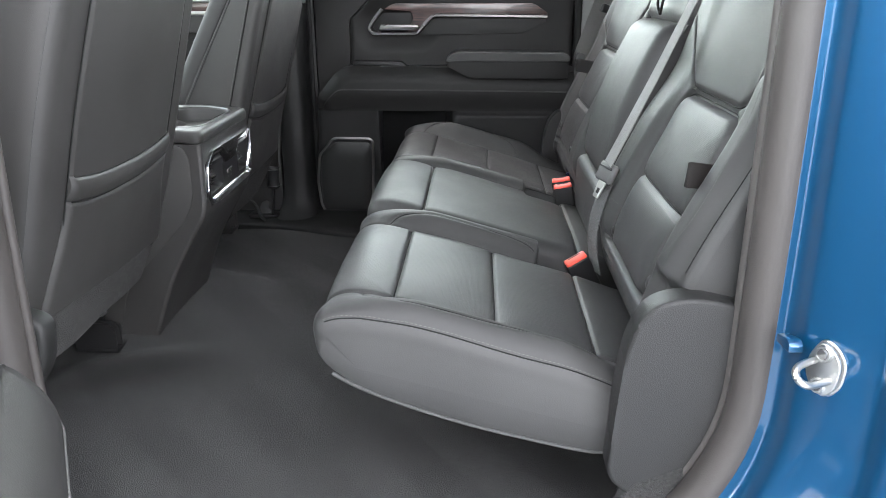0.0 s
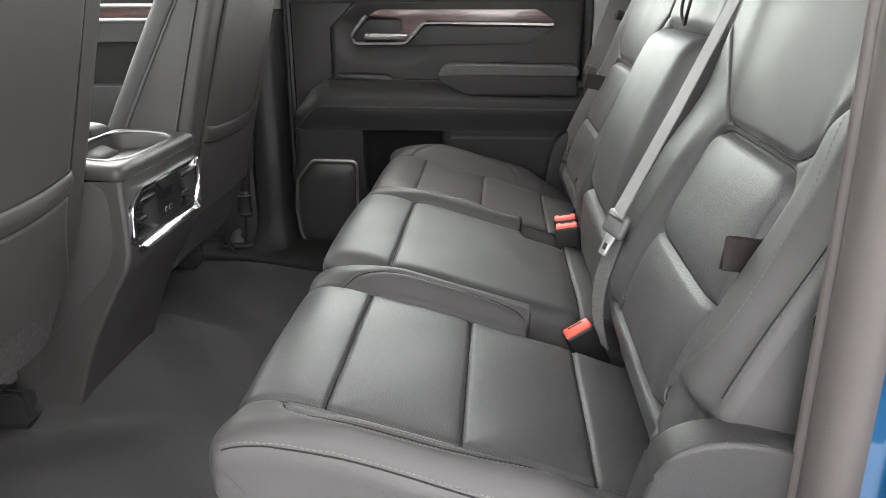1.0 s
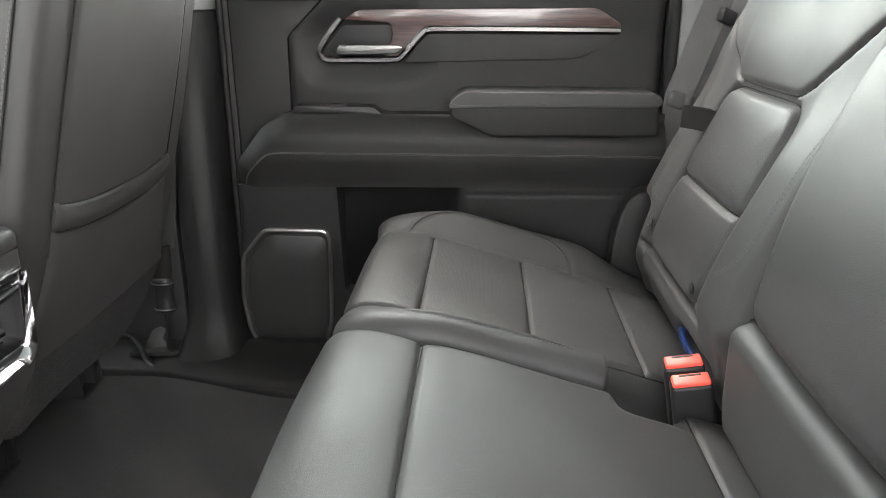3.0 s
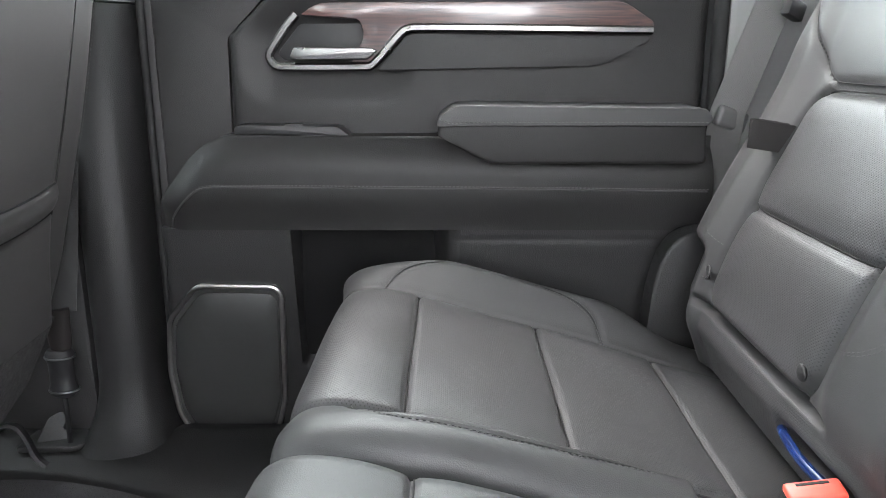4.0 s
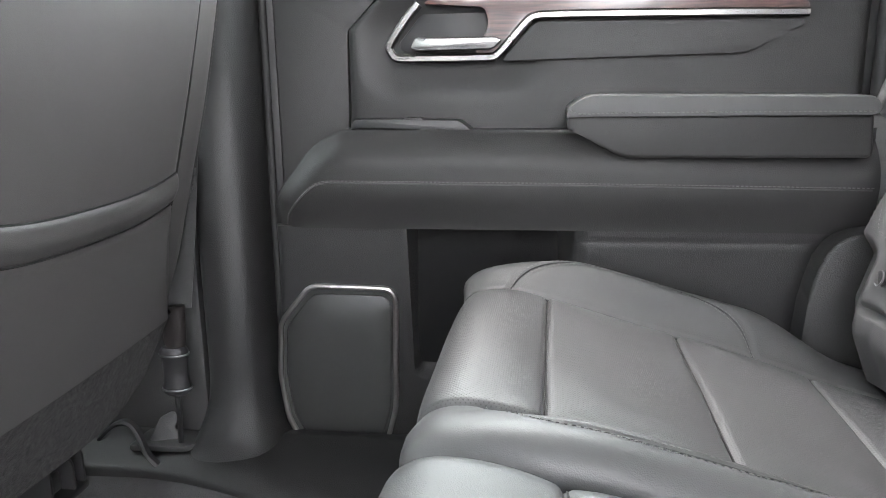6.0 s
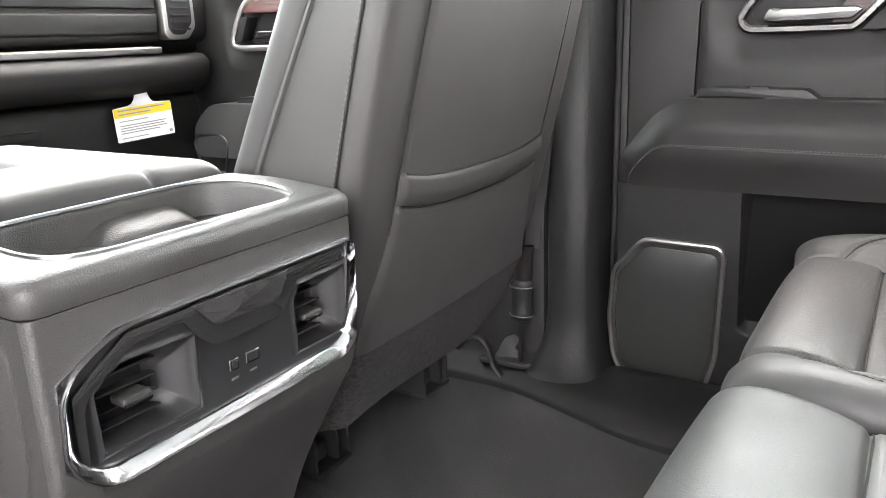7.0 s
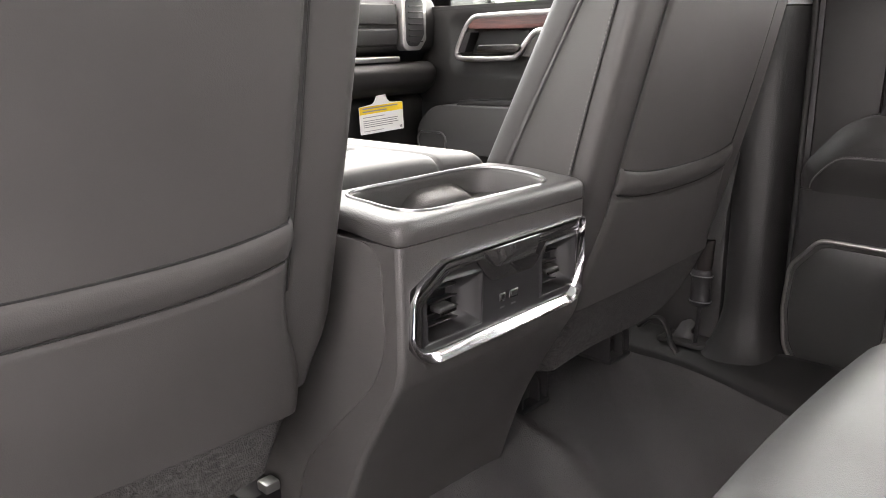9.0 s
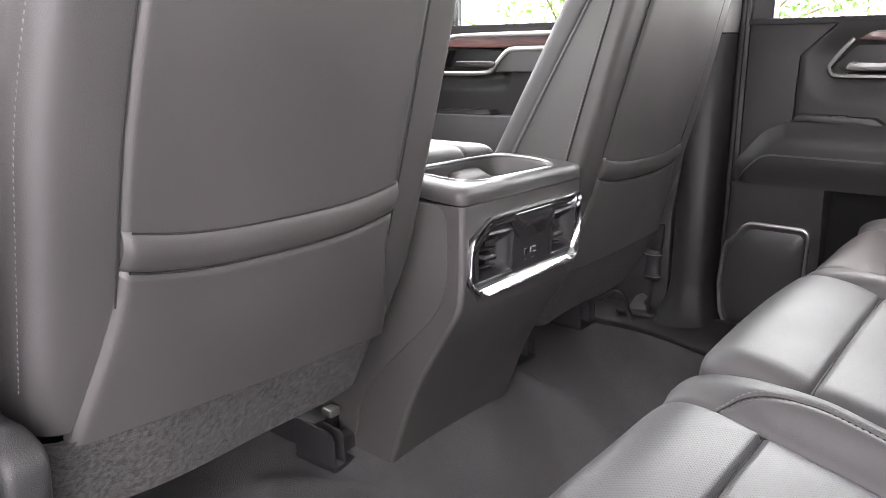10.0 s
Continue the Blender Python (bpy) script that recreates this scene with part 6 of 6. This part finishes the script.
def front_door(name, s, label):
    d = Door(name, s, label)
    d.t["group"] = "front doors"
    x0, x1 = -1.52, -0.54
    d.flat("door_shell", fillet([(x0, 0.04), (x0, 0.785), (x1, 0.785), (x1, 0.04)], 0.01, 3), 0.845, 0.95, PLASTIC_SOFT, "", 0.01)
    d.flat("outer_skin", fillet([(x0 - 0.02, -0.02), (x0 - 0.02, 0.79), (x1 + 0.06, 0.79), (x1 + 0.06, -0.02)], 0.01, 3), 0.952, 0.985, BLUE, "metallic blue outer door skin", 0.01)
    X, Z = np.meshgrid(np.linspace(-1.40, x1 - 0.003, 120), np.linspace(0.555, 0.785, 60), indexing="ij")
    scoop = box_sd(X, Z, -1.29, -1.03, 0.635, 0.765, 0.03)
    Yv = 0.822 + 0.016 * ease(-scoop, -0.020, 0.022)
    d.sheet("upper_lining", X, Z, Yv, 0.85, PLASTIC_SOFT, "soft dark upper door lining")
    d.flat("handle_cup", fillet([(-1.20, 0.735), (-1.06, 0.735), (-1.05, 0.715), (-1.08, 0.68), (-1.24, 0.678), (-1.23, 0.70)], 0.01, 4), 0.834, 0.852, PLASTIC_DEEP)
    d.flat("switch_column", fillet([(-1.262, 0.682), (-1.235, 0.73), (-1.215, 0.73), (-1.238, 0.682)], 0.005, 3), 0.806, 0.84, PLASTIC_DEEP, "black lock and memory switch column", 0.003)
    wd = fillet([(-1.235, 0.738), (-1.205, 0.765), (-0.62, 0.765), (-0.62, 0.735), (-1.00, 0.737), (-1.04, 0.735)], [0.006, 0.012, 0.01, 0.004, 0.006, 0.006], 4)
    d.flat("wood_trim", wd, 0.806, 0.84, WOOD, "glossy dark wood trim strip", 0.004, 3)
    bez = chain([(-0.62, 0.731), (-0.95, 0.732), (-1.01, 0.731), (-1.03, 0.722), (-1.072, 0.676), (-1.085, 0.668), (-1.24, 0.666), (-1.262, 0.67), (-1.268, 0.684), (-1.24, 0.735), (-1.215, 0.762), (-1.19, 0.769), (-0.62, 0.769)], s * 0.808, 180)
    swept("handle_bezel", bez, [(-0.006, -0.006), (0.006, -0.006), (0.006, 0.002), (0.003, 0.0045), (-0.003, 0.0045), (-0.006, 0.002)], (0, -s, 0), SATIN_LIGHT, d.t, "satin chrome handle bezel")
    d.flat("handle_lever", fillet([(-1.19, 0.684), (-1.185, 0.70), (-1.06, 0.70), (-1.055, 0.692), (-1.065, 0.682)], 0.005, 4), 0.796, 0.815, SATIN, "satin chrome pull lever", 0.004, 3)
    d.flat("leather_inlay", fillet([(-1.02, 0.727), (-0.62, 0.727), (-0.62, 0.675), (-1.065, 0.672)], 0.01, 4), 0.808, 0.84, LEATHER, "", 0.006, 4)
    d.flat("bolster", fillet([(-1.36, 0.44), (-1.36, 0.505), (-1.30, 0.556), (x1, 0.565), (x1, 0.44)], [0.01, 0.03, 0.03, 0.004, 0.004], 5), 0.752, 0.85, LEATHER, "padded black leather door bolster", 0.014, 4)
    d.flat("switch_plate", fillet([(-1.24, 0.556), (-1.23, 0.568), (-1.06, 0.572), (-1.05, 0.56)], 0.005, 3), 0.775, 0.835, PLASTIC_DEEP, "black window switch plate", 0.003)
    d.flat("lower_panel", fillet([(-1.50, 0.06), (-1.50, 0.44), (x1, 0.44), (x1, 0.06)], 0.01, 3), 0.80, 0.85, PLASTIC, "grained black lower door panel", 0.006)
    bz = resample(fillet([(-1.36, 0.47), (-1.345, 0.488), (-1.27, 0.488), (-1.255, 0.475), (-1.27, 0.41), (-1.34, 0.40)], 0.01, 4), 60, True)
    swept("pocket_bezel", np.stack([bz[:, 0], np.full(len(bz), s * 0.752), bz[:, 1]], 1), ring(0.003, 6), (0, -1, 0), SATIN_DARK, d.t, "", closed=True)
    d.flat("window_sill", fillet([(x0, 0.782), (x0, 0.796), (x1, 0.796), (x1, 0.782)], 0.003, 3), 0.825, 0.90, RUBBER_DARK, "black rubber window sill strip", 0.003)
    gl = d.flat("window_glass", [(-1.50, 0.785), (-0.98, 1.26), (x1, 1.26), (x1, 0.785)], 0.878, 0.882, GLASS, "clear door glass", 0)
    gl.visible_shadow = False
    return d


front_door("door_3", 1, "closed front passenger door with wood strip and chrome handle")
front_door("door_4", -1, "closed front driver door with wood strip and chrome handle")


# ---- dashboard ----
def dashboard():
    t = thing("dashboard", "black dashboard with chrome strip, vents and glovebox", "dashboard")
    xs = lambda pts, y0, y1, nm, mat, lab="", bev=0.006, seg=3: part(nm, prism(pts, y0, y1, "y", bev, seg), mat, t, lab)
    xs(fillet([(-1.66, 0.50), (-1.66, 0.84), (-1.50, 0.86), (-1.38, 0.82), (-1.355, 0.77), (-1.365, 0.69), (-1.40, 0.68)], 0.02, 4), -0.84, 0.84, "upper_dash", PLASTIC_SOFT, "soft black upper dashboard", 0.01)
    xs(fillet([(-1.37, 0.70), (-1.349, 0.705), (-1.345, 0.742), (-1.37, 0.745)], 0.004, 3), 0.285, 0.685, "dash_panel", PLASTIC_SOFT, "leather-covered dashboard panel", 0.003)
    xs(fillet([(-1.37, 0.752), (-1.349, 0.752), (-1.347, 0.80), (-1.37, 0.80)], 0.004, 3), 0.285, 0.685, "upper_panel", PLASTIC_SOFT, "", 0.003)
    xs(fillet([(-1.38, 0.664), (-1.337, 0.664), (-1.335, 0.677), (-1.38, 0.679)], 0.003, 3), 0.16, 0.680, "chrome_strip", SATIN_LIGHT, "satin chrome strip across the dashboard", 0.002)
    xs(fillet([(-1.46, 0.582), (-1.365, 0.580), (-1.325, 0.606), (-1.318, 0.645), (-1.338, 0.662), (-1.46, 0.664)], [0.01, 0.015, 0.02, 0.02, 0.012, 0.01], 5), 0.14, 0.790, "knee_pad", PLASTIC_SOFT, "padded leather lower dashboard roll", 0.012, 4)
    xs(fillet([(-1.60, 0.10), (-1.44, 0.20), (-1.395, 0.40), (-1.380, 0.578), (-1.60, 0.578)], 0.03, 4), 0.13, 0.80, "glovebox_door", PLASTIC, "black glovebox door", 0.006)
    xs(fillet([(-1.40, 0.520), (-1.376, 0.520), (-1.374, 0.536), (-1.40, 0.538)], 0.004, 3), 0.34, 0.42, "glovebox_latch", PLASTIC_DEEP, "", 0.002)
    xs(fillet([(-1.60, 0.10), (-1.42, 0.10), (-1.36, 0.30), (-1.34, 0.60), (-1.60, 0.60)], 0.03, 4), -0.80, 0.125, "centre_stack", PLASTIC, "black centre stack and lower dashboard", 0.006)
    for y0, y1, lab in ((0.694, 0.775, ""), (0.17, 0.262, "")):
        o = fillet([(y0 + 0.012, 0.690), (y1 - 0.022, 0.690), (y1, 0.715), (y1, 0.82), (y0, 0.82), (y0, 0.70)], 0.008, 4)
        v = part("vent_surround", prism(o, -1.372, -1.338, "x", 0.003), SATIN_LIGHT, t, "satin chrome dashboard vent frame")
        o2 = [(a + (0.010 if a < (y0 + y1) / 2 else -0.010), b + (0.010 if b < 0.75 else -0.01)) for a, b in o]
        part("vent_well", prism(o2, -1.345, -1.3365, "x", 0.001), PLASTIC_DEEP, v)
        for k in range(8):
            z = 0.708 + 0.014 * k
            part("vent_slat", prism([(-1.345, z), (-1.333, z + 0.002), (-1.333, z + 0.005), (-1.345, z + 0.004)], y0 + 0.018, y1 - 0.018, "y", 0.0004, 1), PLASTIC, v)
    return t


dashboard()


def hang_tag():
    t = thing("hang_tag", "white cardboard hang tag with yellow band and small print", "paper tag")
    card = fillet([(-0.082, -0.060), (0.082, -0.060), (0.082, 0.048), (0.030, 0.054), (0.020, 0.078), (0.018, 0.110), (-0.014, 0.110), (-0.016, 0.078), (-0.028, 0.054), (-0.082, 0.048)], [0.004, 0.004, 0.004, 0.015, 0.02, 0.004, 0.004, 0.02, 0.015, 0.004], 4)
    part("card", prism(card, -0.0008, 0.0008, "x", 0.0), PAPER, t)
    part("yellow_band", prism([(-0.081, 0.018), (0.081, 0.018), (0.081, 0.0475), (-0.081, 0.0475)], 0.0011, 0.0015, "x", 0.0), YELLOW, t, "printed yellow band")
    rows = [(-0.070, 0.040, 0.062, 0.0045), (-0.070, 0.028, 0.020, 0.0045), (-0.070, 0.006, 0.010, 0.003), (-0.070, -0.008, 0.060, 0.003), (-0.070, -0.016, 0.055, 0.003), (-0.070, -0.024, 0.062, 0.003), (-0.070, -0.032, 0.040, 0.003), (-0.070, -0.048, 0.005, 0.0025)]
    for a, z, b, h in rows:
        part("print_line", prism([(a, z - h / 2), (b, z - h / 2), (b, z + h / 2), (a, z + h / 2)], 0.0017, 0.0021, "x", 0.0), INK, t)
    part("print_mark", prism([(0.066, -0.052), (0.075, -0.052), (0.075, -0.043), (0.066, -0.043)], 0.0017, 0.0021, "x", 0.0), INK, t)
    t.matrix_basis = pose(-1.358, 0.630, 0.534, 0, 4, -12) @ pose(0, 0, 0, 4, 0, 0) @ Matrix.Diagonal((1, 0.75, 0.63, 1))


hang_tag()


# ---- outside ----
def side_mirror():
    t = thing("side_mirror", "door mirror with pale housing outside the front window", "door mirror")
    lp = []
    for x, q in ((-1.60, 0.7), (-1.56, 0.95), (-1.48, 1.0), (-1.455, 0.97)):
        o = fillet([(1.18 - 0.02 * q, 0.90 - 0.13 * q), (1.18 + 0.20 * q, 0.90 - 0.13 * q), (1.18 + 0.22 * q, 0.90 + 0.13 * q), (1.18 - 0.02 * q, 0.90 + 0.14 * q)], 0.04, 6)
        lp.append([(x, a, b) for a, b in o])
    loft("housing", lp, PLASTIC_DEEP, t, "black mirror housing")
    o = fillet([(1.175, 0.785), (1.37, 0.785), (1.385, 1.015), (1.175, 1.02)], 0.035, 6)
    m = part("mirror_glass", prism(o, -1.4555, -1.451, "x", 0.001), MIRROR, t, "bright mirror glass")
    swept("stalk", [(-1.48, 0.93, 0.80), (-1.50, 1.20, 0.82)], ring(0.03, 10), (0, 0, 1), PLASTIC_DEEP, t)


side_mirror()


def tree(x, y, h, spread, seed, leaves=2600):
    rng = random.Random(seed)
    t = thing("tree", "leafy green tree beyond the grass verge", "tree", "trees beyond the verge")
    trunk = [(x, y, -0.7), (x + 0.1, y, h * 0.25), (x - 0.05, y + 0.1, h * 0.55), (x + 0.1, y, h * 0.85)]
    c = smooth_line(trunk, 14, 2)
    loops = [[(p[0] + r * math.cos(a), p[1] + r * math.sin(a), p[2]) for a in np.linspace(0, 2 * math.pi, 10, endpoint=False)] for p, r in zip(c, np.linspace(0.05 * h * 0.6, 0.02, 14))]
    loft("trunk", loops, BARK, t, "brown bark trunk")
    verts, faces, centres = [], [], []
    for k in range(9):
        a = rng.uniform(0, 2 * math.pi)
        z0 = h * rng.uniform(0.2, 0.6)
        end = (x + spread * 0.8 * math.cos(a), y + spread * 0.8 * math.sin(a), z0 + h * rng.uniform(0.1, 0.35))
        q = smooth_line([(x, y, z0), ((x + end[0]) / 2, (y + end[1]) / 2, z0 + 0.5 * (end[2] - z0) + 0.1), end], 10, 2)
        swept("limb", q, ring(0.03, 6), (0.3, 0.2, 1), BARK, t)
        centres.append(end)
    for k in range(16):
        a, r = rng.uniform(0, 2 * math.pi), spread * rng.uniform(0, 0.75)
        centres.append((x + r * math.cos(a), y + r * math.sin(a), h * rng.uniform(0.08, 1.0)))
    for k in range(leaves):
        cx, cy, cz = rng.choice(centres)
        rad = spread * 0.42
        p = Vector((cx + rng.gauss(0, rad * 0.5), cy + rng.gauss(0, rad * 0.5), cz + rng.gauss(0, rad * 0.42)))
        rot = Euler((rng.uniform(0, 6.3), rng.uniform(0, 6.3), rng.uniform(0, 6.3))).to_matrix()
        sz = rng.uniform(0.05, 0.11)
        o = len(verts)
        for a, b, e in ((-1, 0, 0), (0, -0.45, 0.12), (1, 0, 0), (0, 0.45, 0.12)):
            verts.append(p + rot @ Vector((a * sz, b * sz, e * sz)))
        faces.append((o, o + 1, o + 2, o + 3))
    cr = mesh_ob("crown", verts, faces, LEAF, t, "loose crown of small green leaves", 180)
    return t


for i, (x, y, h, sp) in enumerate([(-9.0, 15, 5.0, 2.4), (-4.5, 14, 4.2, 2.2), (-0.5, 15.5, 5.5, 2.6), (3.0, 14.5, 4.6, 2.3), (-14, 13.5, 4.6, 2.4), (-20, 13, 5.2, 2.6), (-27, 10, 5.0, 2.8)]):
    tree(x, y, h, sp, 11 + i)


# ---- small things ----
def carpet_corner():
    """Carpet turned up over the sill at the foot of the near hinge cover."""
    X, V = np.meshgrid(np.linspace(0.272, 0.45, 40), np.linspace(0, 1, 24), indexing="ij")
    top = 0.115 + 0.08 * ease(X, 0.272, 0.31) + 0.022 * ease(X, 0.31, 0.39) + 0.003 * np.sin(40 * X)
    Z = top - 0.13 * ease(V, 0.35, 1.0) + 0.006 * np.sin(math.pi * V)
    Y = -0.722 - 0.052 * V + 0.003 * np.sin(25 * X + 4 * V)
    P = np.stack([X, Y, Z], 2)
    ob = slab_ob("carpet_edge", P, P + np.array([0.0, 0.03, -0.03]), CARPET)
    tagged(ob, "black carpet edge turned up beside the seat hinge cover", "carpet", kind="structure")


carpet_corner()


def blue_tab():
    t = thing("seat_release_tab", "small glossy blue plastic tab in a slot of the seat", "release tab")
    p = smooth_line([(0.336, 0.362, 0.342), (0.329, 0.330, 0.344), (0.326, 0.290, 0.345), (0.329, 0.255, 0.345)], 24, 2)
    swept("tab", p, ring(0.0046, 12), (-0.5, 0, 0.8), BLUE_CAP, t)


blue_tab()


def guide_hook():
    p = smooth_line([(-0.665, 0.705, 0.135), (-0.640, 0.702, 0.160), (-0.615, 0.70, 0.168), (-0.600, 0.70, 0.147), (-0.592, 0.70, 0.115), (-0.576, 0.70, 0.100)], 40, 3)
    ob = swept("cable_guide", p, strip_section(0.016, 0.007), (0.3, 0, 1), PLASTIC_DEEP)
    tagged(ob, "curved black plastic cable guide behind the front seat foot", "cable guide")


guide_hook()
